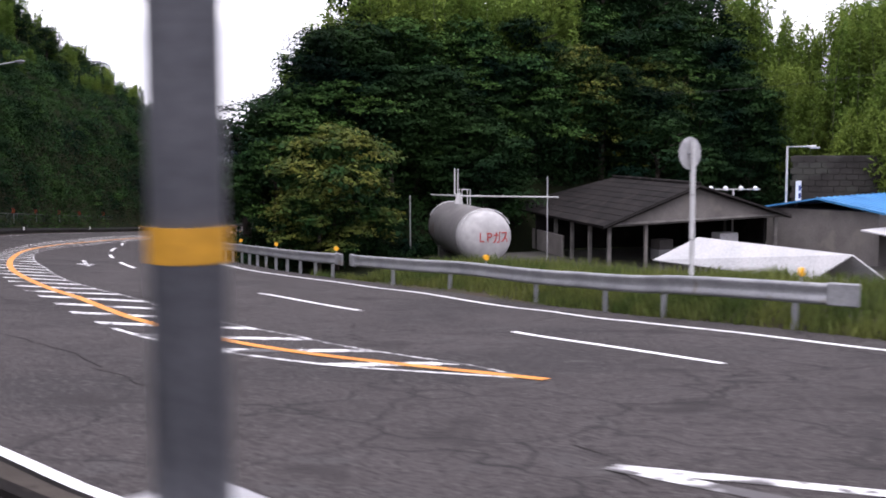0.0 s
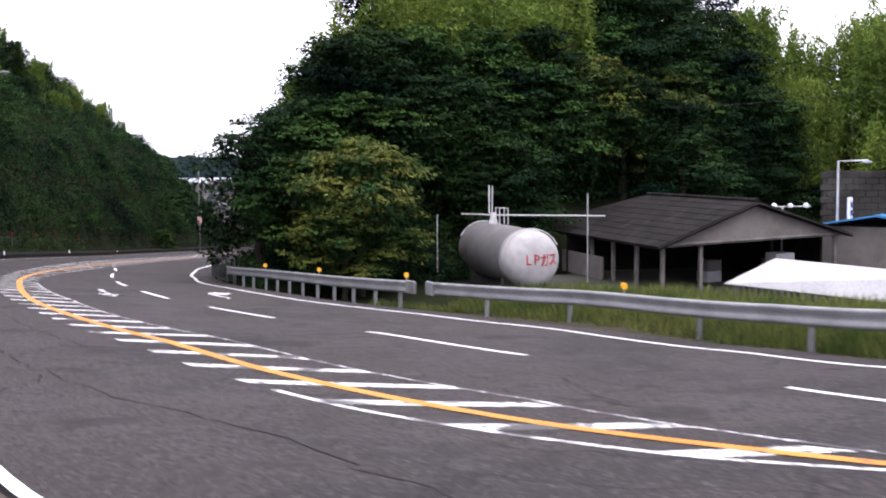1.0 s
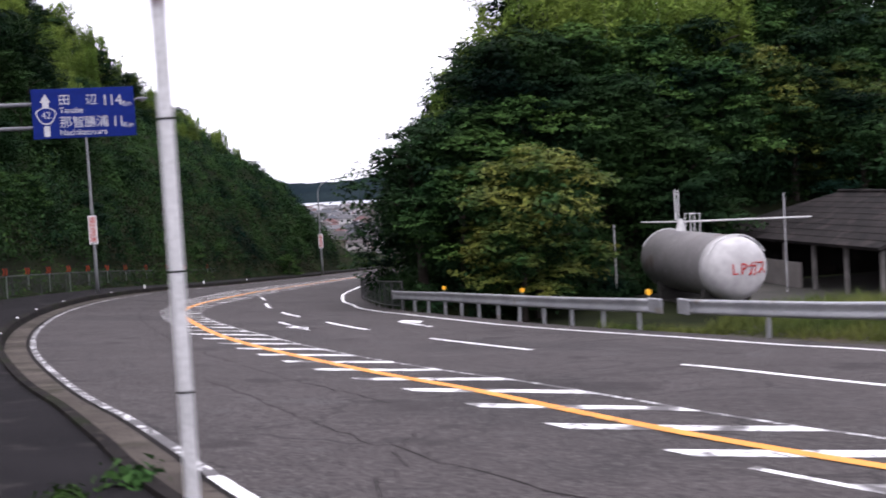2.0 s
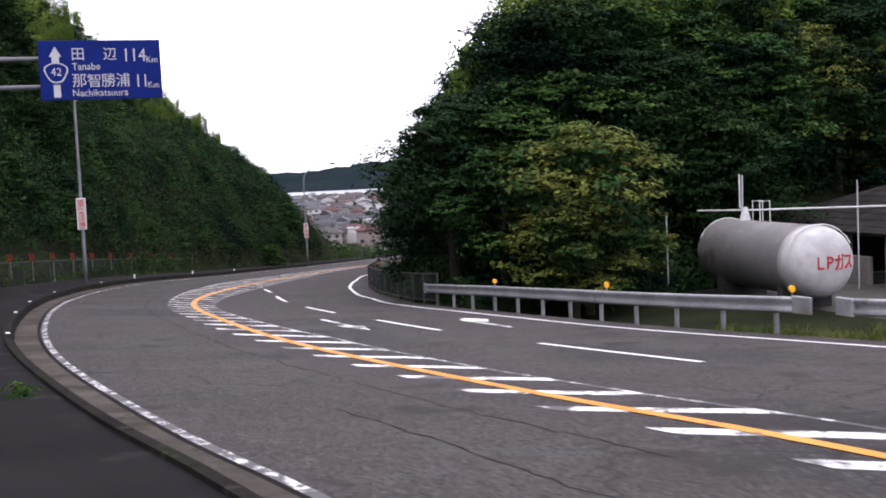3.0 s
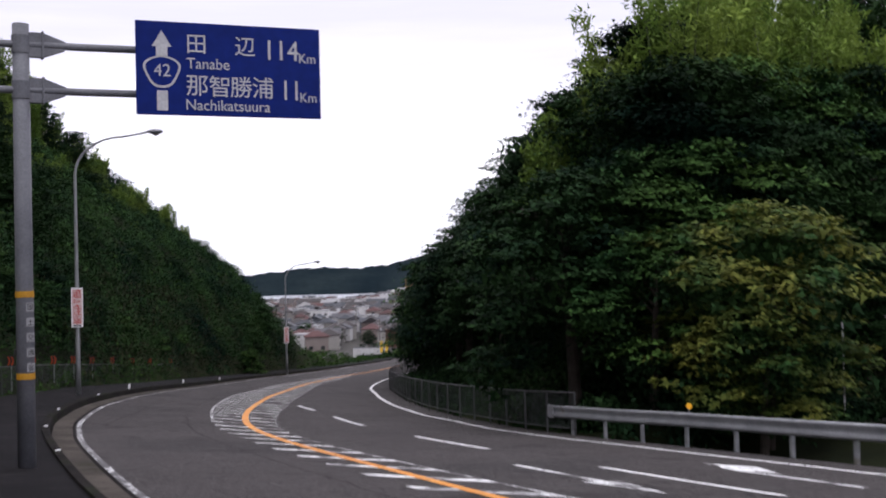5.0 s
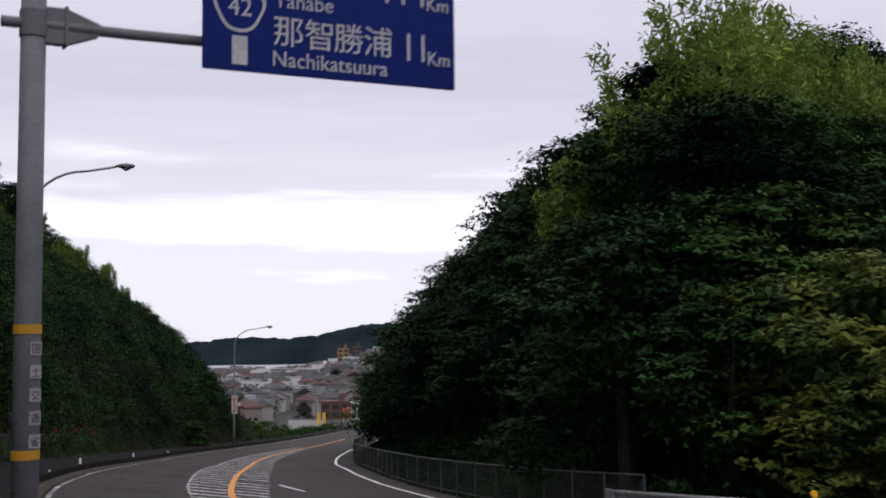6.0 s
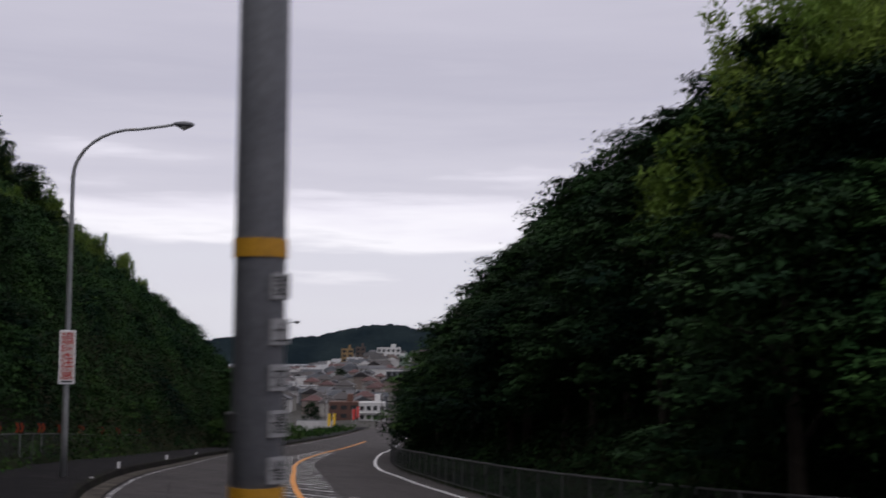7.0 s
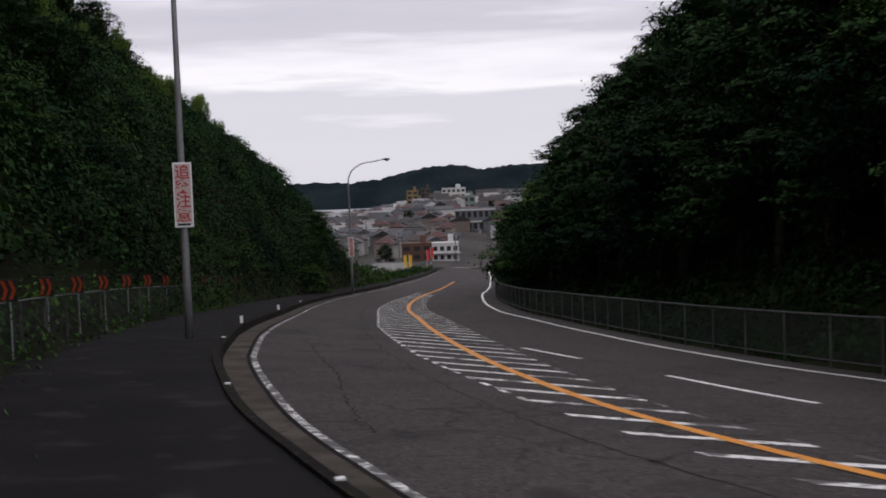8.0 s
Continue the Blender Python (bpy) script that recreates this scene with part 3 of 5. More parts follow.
def crown_points(g, n, height, radius, lobes, low=0.25):
    """Leaf places on the upper skins of domed boughs, so that each dome is bright above and dark below."""
    pts, faces = [], []
    domes = []
    for k in range(lobes):
        u = (k + g.uniform(0, 1)) / lobes
        a = k * 2.4 + g.uniform(-0.5, 0.5)
        z = height * (low + (0.84 - low) * u)
        r = radius * math.sqrt(max(1.0 - 0.85 * max(u - 0.15, 0) ** 1.4, 0.1)) * g.uniform(0.42, 0.80)
        domes.append((r * math.cos(a), r * math.sin(a), z, radius * g.uniform(0.28, 0.50)))
    domes.append((0, 0, height * 0.84, radius * 0.42))
    clumps = 44
    per = max(n // (len(domes) * clumps), 4)
    for x, y, z, r in domes:
        for c in range(clumps):
            d = g.normal(size=3)
            d[2] = abs(d[2]) * 1.15 + 0.12
            d /= np.linalg.norm(d)
            ctr = np.array([x, y, z]) + d * np.array([1.06, 1.06, 0.60]) * r * g.uniform(0.80, 1.16)
            pts.append(ctr + g.normal(size=(per, 3)) * np.array([1, 1, 0.30]) * r * 0.15)
            faces.append(np.repeat([d * 0.6 + np.array([0, 0, 0.75])], per, 0))
    # dark leaves added low inside each dome to block light and blacken the gaps
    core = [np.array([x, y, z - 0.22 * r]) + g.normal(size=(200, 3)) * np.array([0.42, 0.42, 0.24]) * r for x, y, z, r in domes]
    return np.vstack(pts), np.vstack(faces), np.vstack(core)


def tree(kind, seed, height, radius, leaf, n, size, label):
    g = np.random.default_rng(seed)
    ob = thing("tree", 0, 0, 0)
    bm = bmesh.new()
    lean = g.uniform(-0.06, 0.06, 2) * height
    add_tube(bm, [(0, 0, -0.4), (lean[0] * 0.3, lean[1] * 0.3, height * 0.3), (lean[0], lean[1], height * 0.78)], [0.030 * height, 0.022 * height, 0.006 * height], 8)
    for k in range(7):
        a, u = g.uniform(0, 6.28), g.uniform(0.25, 0.7)
        s = Vector((lean[0] * u, lean[1] * u, height * u))
        e = s + Vector((math.cos(a) * radius * 0.5, math.sin(a) * radius * 0.5, height * 0.14))
        add_tube(bm, [s, (s + e) / 2 + Vector((0, 0, 0.1 * radius)), e], [0.012 * height, 0.008 * height, 0.003 * height], 6)
    part("trunk", bm, M["bark"], ob)
    pts, face, core = crown_points(g, n, height, radius, 13, 0.2)
    linked("crown", leaf_mesh("crown", pts, size, 0.3, 1.5, seed, face), M[leaf], ob)
    # added shade leaves: the dark leaf colour in every tree, whatever its own
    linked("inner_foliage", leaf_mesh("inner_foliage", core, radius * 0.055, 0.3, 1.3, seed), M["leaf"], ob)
    return tagged(ob, label, "tree", "trees on the hillsides")


def bamboo(seed, height):
    """A clump of bamboo: thin bowed culms with feathery tops."""
    g = np.random.default_rng(seed)
    ob = thing("bamboo_clump", 0, 0, 0)
    pts = []
    for k in range(14):
        x, y = g.normal(size=2) * 0.95
        h = height * g.uniform(0.75, 1.08)
        a, bow = g.uniform(0, 6.28), g.uniform(0.3, 1.5)
        def at(u):
            return np.array([x + math.cos(a) * bow * u ** 2.5, y + math.sin(a) * bow * u ** 2.5, h * (u - 0.05 * bow * u ** 4)])
        part("culm", tube([at(u) for u in (0, 0.35, 0.6, 0.8, 0.95)], [0.05, 0.042, 0.034, 0.022, 0.008], 6), M["culm"], ob)
        for u in np.linspace(0.14, 1.0, 20):
            w = 0.95 * (1.12 - u) + 0.16
            for _ in range(3):
                d = g.normal(size=3) * np.array([1, 1, 0.4])
                d /= np.linalg.norm(d)
                pts.append(at(u) + d * w * g.uniform(0.2, 1, (1, 1)) + g.normal(size=(12, 3)) * 0.2)
    linked("foliage", leaf_mesh("foliage", np.vstack(pts), 0.115, 0.2, 3.2, seed), M["bamboo"], ob)
    return tagged(ob, "tall feathery yellow-green bamboo clump", "bamboo", "bamboo on the hilltops")


DARK = "dense dark-green evergreen broadleaf tree on the hillside"
MID = "fresh green broadleaf tree beside the road fence"
BLOOM = "bushy tree with yellowish flowering tips"
PROTO = {
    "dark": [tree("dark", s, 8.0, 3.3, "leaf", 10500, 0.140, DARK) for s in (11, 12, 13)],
    "mid": [tree("mid", s, 6.0, 2.7, "leaf2", 9500, 0.125, MID) for s in (21, 22)],
    "bloom": [tree("bloom", s, 5.0, 2.5, "bloom", 9500, 0.115, BLOOM) for s in (31, 32)],
    "bamboo": [bamboo(s, 9.0) for s in (41, 42, 43)],
}
USED = set()


TALL = {"dark": 8.0, "mid": 6.0, "bloom": 5.0, "bamboo": 9.0}


def plant(kind, x, y, scale=1.0, sink=0.1, top=None):
    """Sets a tree on the ground; top: the height that its crown reaches."""
    if 23.2 < x < 34 and 18 < y < 33:
        return None  # the tank's yard stays clear
    protos = PROTO[kind]
    fresh = [p for p in protos if p.name not in USED]
    ob = fresh[0] if fresh else protos[int(rng.integers(len(protos)))]
    z = ground_height(x, y) - sink
    m = pose(x, y, z, 0, 0, float(rng.uniform(0, 360)))
    s = scale * rng.uniform(0.9, 1.12)
    if top is not None:
        low = 0.24 if kind == "bamboo" else 0.52
        s = min(max((top - z) / ((0.93 if kind == "bamboo" else 0.95) * TALL[kind]), low), 1.75) * rng.uniform(0.94, 1.04)
        if s < low * 1.05:
            m = pose(x, y, min(z, top - 0.95 * TALL[kind] * s), 0, 0, float(rng.uniform(0, 360)))  # a bush: only the crown stands clear of the slope
    if ob.name not in USED:
        USED.add(ob.name)
        c = ob
        c.matrix_basis = m
    else:
        c = copy_thing(ob, m)
    wide = s if s < 1.15 else 1.15 + 0.4 * (s - 1.15)
    c.scale = (wide * rng.uniform(0.95, 1.1), wide * rng.uniform(0.95, 1.1), s)
    return c


def by_road(i, lat):
    p = on_road(i, lat)
    return p[0], p[1]


# how high the treetops reach, against the distance from the road (above the road) and from the hill's foot by the yard
OVER_RIGHT = [(2, 4.8), (3, 6.5), (4, 8.1), (6, 10.9), (8, 13.2), (11, 16.5), (14, 19.0), (18, 21.8), (24, 24.5)]
OVER_YARD = [(-2, 1.0), (1, 4.2), (3, 6.8), (5, 8.9), (7, 10.9), (10, 13.8), (15, 18.2), (22, 23.0)]
OVER_LEFT = [(0, 0.6), (2, 5.0), (4, 8.8), (6, 11.4), (8, 13.6), (11, 17.2), (14, 23.2), (18, 27.8), (24, 31.0)]


def right_top(x, y):
    i, lat = station(x, y)
    d = lat - smoothed(i, RIGHT_EDGE)
    z = on_road(i, lat)[2] + smoothed(d, OVER_RIGHT) * float(np.interp(i, [325, 350, 362], [1.0, 0.85, 0.55]))
    return min(z, smoothed(y - 29.0 - (x - 15) * 0.22, OVER_YARD))


def left_top(i, d):
    end = np.interp(i, [240, 268, 300, 324, 338, 353, 363], [1.22, 1.0, 1.0, 0.96, 0.92, 0.86, 0.4]) if d < 12 else np.interp(i, [294, 306, 318, 346, 364], [0.96, 0.90, 0.82, 0.72, 0.5])
    return on_road(i, smoothed(i, WALK_OUT) - d)[2] + smoothed(d, OVER_LEFT) * float(end)


# hill on the right of the road: broadleaf trees over the fence, taller ones behind, bamboo on the crest
for i in np.arange(172, 352, 7.0):
    red = smoothed(i, RIGHT_EDGE)
    for d in (5.3 if i < 205 else 4.8 if i < 270 else 3.8, 8.2, 12.2, 16.6):
        x, y = by_road(i + rng.uniform(-2.5, 2.5), red + d + rng.uniform(-0.5, 0.8))
        top = right_top(x, y) - 2.2 * rng.uniform() ** 2
        kind = "bamboo" if d > 16 and i < 232 and y - 29 - (x - 15) * 0.22 > 9 else ("mid" if rng.uniform() < (0.35 if i < 195 else 0.12) else "dark")
        if top - ground_height(x, y) > 1.8:
            plant(kind, x, y, top=top)
# its face above the yard
for h in (1.0, 3.6, 6.0, 9.0, 12.2, 15.5):
    for x0 in np.arange(25, 58, 4.2):
        x = x0 + rng.uniform(-1.1, 1.1)
        y = 29.0 + (x - 15) * 0.22 + h + rng.uniform(-0.6, 0.6)
        if 31.5 < x < 45 and y < 36.6:
            continue
        kind = "bamboo" if h > 8 and x < 43 else ("mid" if rng.uniform() < 0.2 else "dark")
        plant(kind, x, y, top=right_top(x, y) + (-0.5 if kind == "bamboo" else -2.0 * rng.uniform() ** 2))
for x, y, k, top in ((21.4, 28.6, "bloom", 3.5), (20.2, 27.4, "bloom", 0.9), (18.9, 30.6, "mid", 2.6), (20.9, 32.2, "mid", 4.2), (24.2, 34.4, "dark", 4.4), (18.4, 34.0, "dark", 4.6),
                     (46.6, 41.2, "bloom", 7.9), (44.6, 39.2, "bloom", 4.9), (41.2, 40.0, "bloom", 8.3), (49.2, 41.6, "bloom", 6.4), (36.3, 41.4, "bamboo", 11.6), (26.4, 34.2, "dark", 6.4), (30.4, 34.6, "dark", 6.0), (34.6, 37.2, "dark", 7.4), (33.4, 36.4, "mid", 3.6), (29.6, 34.6, "mid", 3.0),
                     (62.5, 55.5, "dark", 15.6), (52, 46, "dark", 12.0), (56, 48, "dark", 13.0)):
    plant(k, x, y, top=top)
for k in range(52):
    plant("bamboo", 59 + rng.uniform(0, 25), 36 + rng.uniform(-16, 18), 1.0)
for k in range(7):
    plant("dark", 52 + rng.uniform(0, 8), 40 + rng.uniform(-3, 8), 0.7)
# slope on the left of the road: bushes up the steep face, trees and bamboo along the top
for i in np.arange(150, 361, 7.0):
    out = smoothed(i, WALK_OUT)
    for d in (2.2, 5.0, 8.0, 11.0, 14.8, 18.6, 22.0):
        d += rng.uniform(-0.9, 0.9)
        if d > 12 and i < 200 or d > 17 and i < 250:
            continue
        j = i + rng.uniform(-3.0, 3.0)
        x, y = by_road(j, out - d)
        u = rng.uniform()
        kind = ("mid" if u < 0.35 else "dark") if d < 7.0 else ("bamboo" if u < (0.12 if i < 250 else 0.35 if d < 9.5 else 0.75) else "dark")
        plant(kind, x, y, top=left_top(j, d) - (2.0 * rng.uniform() ** 2 if d < 10 else 0))
for i in np.arange(326, 420, 9):
    x, y = by_road(i, smoothed(i, RIGHT_EDGE) + 4.5 + rng.uniform(0, 3))
    plant("dark", x, y, 0.62)
plant("dark", 29.5, 107.5, 0.42)
plant("dark", 32.5, 114.0, 0.42)
plant("mid", 27.5, 101.5, 0.5)


def undergrowth(name, label, samples, material, size, seed, lift=0.4):
    g = np.random.default_rng(seed)
    pts = []
    for i, lat, n, hump in samples:
        x, y, _ = on_road(i, lat)
        z = ground_height(x, y)
        lump = 1.9 * noise.noise((x * 0.42, y * 0.42, z * 0.42)) + 0.7 * noise.noise((x * 1.3, y * 1.3, 8.3))
        h = hump * max(0.15, 0.75 + lump)
        q = g.normal(size=(n, 3)) * np.array([0.36, 0.36, 0.16]) + np.array([x, y, z + h])
        pts.append(q)
    me = leaf_mesh(name, np.vstack(pts), size, lift, 1.5, seed)
    return tagged(linked(name, me, M[material]), label, "shrubs", kind="stuff")


def slope_samples(i0, i1, d0, d1, side, count, n, hump):
    out = []
    for k in range(count):
        i, d = rng.uniform(i0, i1), rng.uniform(d0, d1)
        lat = smoothed(i, WALK_OUT) - d if side < 0 else smoothed(i, RIGHT_EDGE) + d
        out.append((i, lat, n, hump))
    return out


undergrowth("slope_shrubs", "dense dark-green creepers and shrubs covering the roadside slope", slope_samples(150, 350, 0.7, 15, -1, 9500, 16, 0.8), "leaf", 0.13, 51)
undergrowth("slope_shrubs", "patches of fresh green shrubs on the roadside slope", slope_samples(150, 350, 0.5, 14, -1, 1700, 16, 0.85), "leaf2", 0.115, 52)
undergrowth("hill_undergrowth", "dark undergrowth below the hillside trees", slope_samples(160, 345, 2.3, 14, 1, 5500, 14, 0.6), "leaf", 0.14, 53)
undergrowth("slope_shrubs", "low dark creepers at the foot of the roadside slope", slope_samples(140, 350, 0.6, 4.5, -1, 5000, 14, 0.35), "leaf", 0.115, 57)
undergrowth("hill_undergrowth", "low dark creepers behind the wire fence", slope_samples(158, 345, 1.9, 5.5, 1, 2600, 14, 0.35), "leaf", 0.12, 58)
undergrowth("dry_brush", "brownish dry brush at the foot of the slope", slope_samples(215, 345, 0.0, 3.2, -1, 1800, 14, 0.4), "dry", 0.10, 61)
undergrowth("slope_shrubs", "green creepers hanging over the slope's edge", slope_samples(205, 350, -0.2, 2.5, -1, 2600, 12, 0.3), "leaf", 0.10, 62)
YARD_EDGE = []
for k in range(5200):
    x = rng.uniform(19, 58)
    YARD_EDGE.append((*station(x, 29.0 + (x - 15) * 0.22 + rng.uniform(-1.5 if x < 31 else 3.5, 9)), 12, 0.5))
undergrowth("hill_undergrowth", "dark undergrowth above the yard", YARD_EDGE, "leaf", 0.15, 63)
undergrowth("fence_weeds", "weeds growing along the foot of the wire fence", slope_samples(150, 262, -0.55, 0.4, -1, 1500, 14, 0.25), "leaf2", 0.075, 54)
undergrowth("roadside_hedge", "low green hedge beside the road towards the crossing", slope_samples(338, 600, -1.6, 12, -1, 2600, 9, 0.55), "leaf2", 0.2, 59)
undergrowth("roadside_hedge", "dark bushes on the lower roadside", slope_samples(338, 600, 1.6, 14, 1, 2000, 9, 0.8), "leaf", 0.24, 60)


def grass_bank():
    """Blades of grass on the bank behind and below the guardrail."""
    g = np.random.default_rng(5)
    v, f = [], []
    for k in range(46000):
        i = g.uniform(40, 122)
        d = abs(g.normal()) * 2.0 + 0.95 if g.uniform() < 0.7 else g.uniform(0.9, 7)
        x, y, _ = on_road(i, smoothed(i, RIGHT_EDGE) + d)
        z = ground_height(x, y)
        h, w, a = g.uniform(0.10, 0.40) * (0.8 if d < 1.8 else 1.0), g.uniform(0.012, 0.026), g.uniform(0, 6.28)
        dx, dy = math.cos(a) * w, math.sin(a) * w
        bx, by = g.normal(size=2) * 0.35 * h
        b = len(v)
        v += [(x - dx, y - dy, z - 0.04), (x + dx, y + dy, z - 0.04), (x + bx, y + by, z + h)]
        f.append((b, b + 1, b + 2))
    tagged(raw("grass", v, f, M["grass"]), "yellow-green rough grass on the bank", "grass", kind="stuff")


grass_bank()


def weed(x, y, z, s, seed):
    g = np.random.default_rng(seed)
    pts = g.normal(size=(160, 3)) * np.array([0.22, 0.22, 0.10]) * s + np.array([0, 0, 0.14 * s])
    ob = linked("weed_tuft", leaf_mesh("weed_tuft", pts, 0.10 * s, 0.5, 2.0, seed), M["leaf2"])
    ob.location = (x, y, z)
    tagged(ob, "green weed tuft growing from the pavement edge", "weed", "weeds by the kerb", "stuff")


for x, y, s in ((0.5, 4.3, 0.42), (1.8, -6.1, 0.5), (0.8, -7.4, 0.45), (1.3, -6.6, 0.4), (0.2, 6.0, 0.2)):
    i, lat = station(x, y)
    weed(x, y, on_road(i, lat, 0.19)[2], s, int(100 * s + i))

# ---- guardrail ----


def beam(i0, i1, lat, name, parent, dz):
    """A corrugated steel beam, with two humps and its thickness."""
    prof = [(0.0, 0.0), (0.045, 0.03), (0.05, 0.075), (0.012, 0.125), (0.005, 0.175), (0.012, 0.225), (0.05, 0.275), (0.045, 0.32), (0.0, 0.35)]
    prof = prof + [(a - 0.018, b) for a, b in prof[::-1]]
    at = np.arange(i0, i1 + 0.01, 1.0)
    v, f, w = [], [], len(prof)
    for i in at:
        l = smoothed(i, lat)
        for a, b in prof:
            v.append(on_road(i, l - a, dz + b))
    for k in range(len(at) - 1):
        f += [(k * w + j, k * w + (j + 1) % w, (k + 1) * w + (j + 1) % w, (k + 1) * w + j) for j in range(w)]
    f += [tuple(range(w))[::-1], tuple(range((len(at) - 1) * w, len(at) * w))]
    return raw(name, v, f, M["steel"], parent, "", True)


RAIL = [(0, 0), (60, 6.3), (66, 7.3), (70, 8.0), (76, 8.85), (86, 9.65), (96, 9.85), (115, 9.72), (132, 9.55), (149, 9.4), (164, 8.75), (170, 8.5)]


def guardrail(i0, i1, post_step, reflectors, label):
    ob = tagged(new("guardrail"), label, "guardrail", "steel guardrails")
    beam(i0, i1, RAIL, "beam", ob, 0.46)
    for e, way in ((i0, -1), (i1, 1)):
        a, b = on_road(e, smoothed(e, RAIL) - 0.03, 0.635), on_road(e + way * 0.9, smoothed(e, RAIL) + 0.0, 0.635)
        c = [(p + q) / 2 for p, q in zip(a, b)]
        part("end_piece", box(c, (0.09, 0.5, 0.37), -math.degrees(math.atan2(b[0] - a[0], b[1] - a[1])), 0.02), M["steel"], ob, "flat steel end piece")
    for i in np.arange(i0 + 1.5, i1, post_step):
        x, y, z = on_road(i, smoothed(i, RAIL) + 0.09)
        part("post", tube([(x, y, z - 0.5), (x, y, z + 0.72)], 0.058, 10), M["steel"], ob)
    for i in reflectors:
        x, y, z = on_road(i, smoothed(i, RAIL) + 0.0)
        r = part("reflector", tube([(x, y, z + 0.78), (x, y, z + 0.92)], 0.018, 6), M["steel"], ob, "amber reflector on a short stem")
        a = RIGHT[int(i)]
        t = TAN[int(i)]
        part("lens", tube([(x - t[0] * 0.025, y - t[1] * 0.025, z + 0.97), (x + t[0] * 0.025, y + t[1] * 0.025, z + 0.97)], 0.075, 14), M["amber"], r)
    return ob


guardrail(65.6, 112.6, 8, (66.8, 95.5), "long galvanised guardrail on the grass bank")
guardrail(116.0, 164, 4, (116.2, 132.4, 149.0), "galvanised guardrail on closely spaced posts")

# ---- wire fences ----
M["fencegrey"] = mat("dull_fence_steel", (0.05, 0.05, 0.053), (0.085, 0.085, 0.088), 1.5, 0.6, 0.1, 20, metal=0.3)


def wire_fence(i0, i1, lat, height, step, label, wire=0.06, base=0.1):
    """Posts, a top rail, a bottom rail and wires that cross."""
    ob = tagged(new("wire_fence"), label, "fence", "roadside wire fences")
    def at(i, h):
        return on_road(i, smoothed(i, lat), h)
    ids = np.arange(i0, i1 + 0.01, 1.0)
    part("top_rail", tube([at(i, base + height) for i in ids], 0.024, 6), M["fencegrey"], ob)
    part("bottom_rail", tube([at(i, base + 0.08) for i in ids], 0.016, 6), M["fencegrey"], ob)
    for i in np.arange(i0, i1 + 0.01, step):
        part("post", tube([at(i, -0.3), at(i, base + height + 0.02)], 0.03, 8), M["fencegrey"], ob)
    v, f = [], []
    L = (i1 - i0) / 2
    n = int(L / wire)
    t = 0.0035
    for way in (1, -1):
        for k in range(n):
            s0 = k * wire
            s1 = s0 + way * height * 0.9
            a, b = at(i0 + 2 * min(max(s0, 0), L), base + 0.06), at(i0 + 2 * min(max(s1, 0), L), base + height)
            q = len(v)
            d = np.subtract(b, a)
            d = d / np.linalg.norm(d)
            w = np.array([d[0] * -d[2], d[1] * -d[2], d[0] ** 2 + d[1] ** 2])
            w = w / (np.linalg.norm(w) + 1e-9) * t
            v += [np.subtract(a, w), np.add(a, w), np.add(b, w), np.subtract(b, w)]
            f.append((q, q + 1, q + 2, q + 3))
    raw("wire_netting", v, f, M["mesh"], ob)["kind"] = "stuff"
    return ob


FENCE_R = [(158, 9.1), (164, 8.75), (178, 8.15), (192, 7.3), (209, 6.6), (237, 6.1), (282, 5.6), (330, 5.2), (345, 5.2)]
wire_fence(161, 338, FENCE_R, 1.1, 4, "low grey wire fence below the dark trees")
FENCE_L = [(120, -9.7), (160, -9.3), (176, -9.05), (212, -9.1), (232, -9.3), (280, -9.2)]
wire_fence(128, 266, FENCE_L, 1.15, 4, "wire fence with steel posts along the pavement")


def chevron_board(i):
    """A small dark board with two orange arrowheads on a stake behind the fence."""
    x, y, z = on_road(i, smoothed(i, FENCE_L) + 0.03)
    a = math.degrees(math.atan2(TAN[int(i)][1], TAN[int(i)][0])) - 90
    ob = thing("chevron_marker", x, y, z, a - 12)
    part("stake", tube([(0, 0, -0.3), (0, 0, 1.3)], 0.022, 8), M["steel"], ob)
    part("board", box((0, -0.03, 1.46), (0.30, 0.02, 0.40), 0, 0.006), M["black"], ob)
    for dx in (-0.07, 0.07):
        bm = bmesh.new()
        pts = [(-0.07, -0.19), (0.0, -0.19), (0.07, 0.0), (0.0, 0.19), (-0.07, 0.19), (0.0, 0.0)]
        f = [bm.verts.new((dx + p, -0.047, 1.46 + q * 0.88)) for p, q in pts]
        bm.faces.new((f[0], f[1], f[2], f[5]))
        bm.faces.new((f[5], f[2], f[3], f[4]))
        part("arrowhead", bm, M["chev"], ob)
    return tagged(ob, "dark board with orange chevrons above the fence", "curve marker", "chevron markers along the fence")


for i in (160.5, 166.5, 172.4, 178.2, 184.3, 190.5, 197.0, 203.7, 210.8, 218.4, 228.0, 239.0, 249.0, 261.0):
    chevron_board(i)

# ---- poles and signs ----


def kanji_plate(parent, ch, x, y, z, turn, w=0.125, h=0.125):
    p = part("letter_plate", box((0, 0, 0), (w, 0.008, h)), M["sticker"], parent, "white sticker with one black character")
    p.matrix_basis = pose(x, y, z, 0, 0, turn)
    me = text_mesh(ch, 0.105, 0.001)
    t = linked("character", me, M["black"], p)
    t.matrix_basis = pose(0, -0.0062, 0, 90, 0, 0)


def steel_pole(x, y, z, top, r0, r1, bands, name, label, cat):
    ob = thing(name, x, y, z)
    part("pole", tube([(0, 0, -0.4), (0, 0, (top - z) * 0.5), (0, 0, top - z)], [r0, (r0 + r1) / 2, r1], 28), M["pole"], ob, "", True)
    for b in bands:
        part("yellow_band", tube([(0, 0, b - z - 0.045), (0, 0, b - z + 0.045)], r0 + 0.004, 28), M["yellow"], ob, "yellow reflective band")
    return tagged(ob, label, cat)


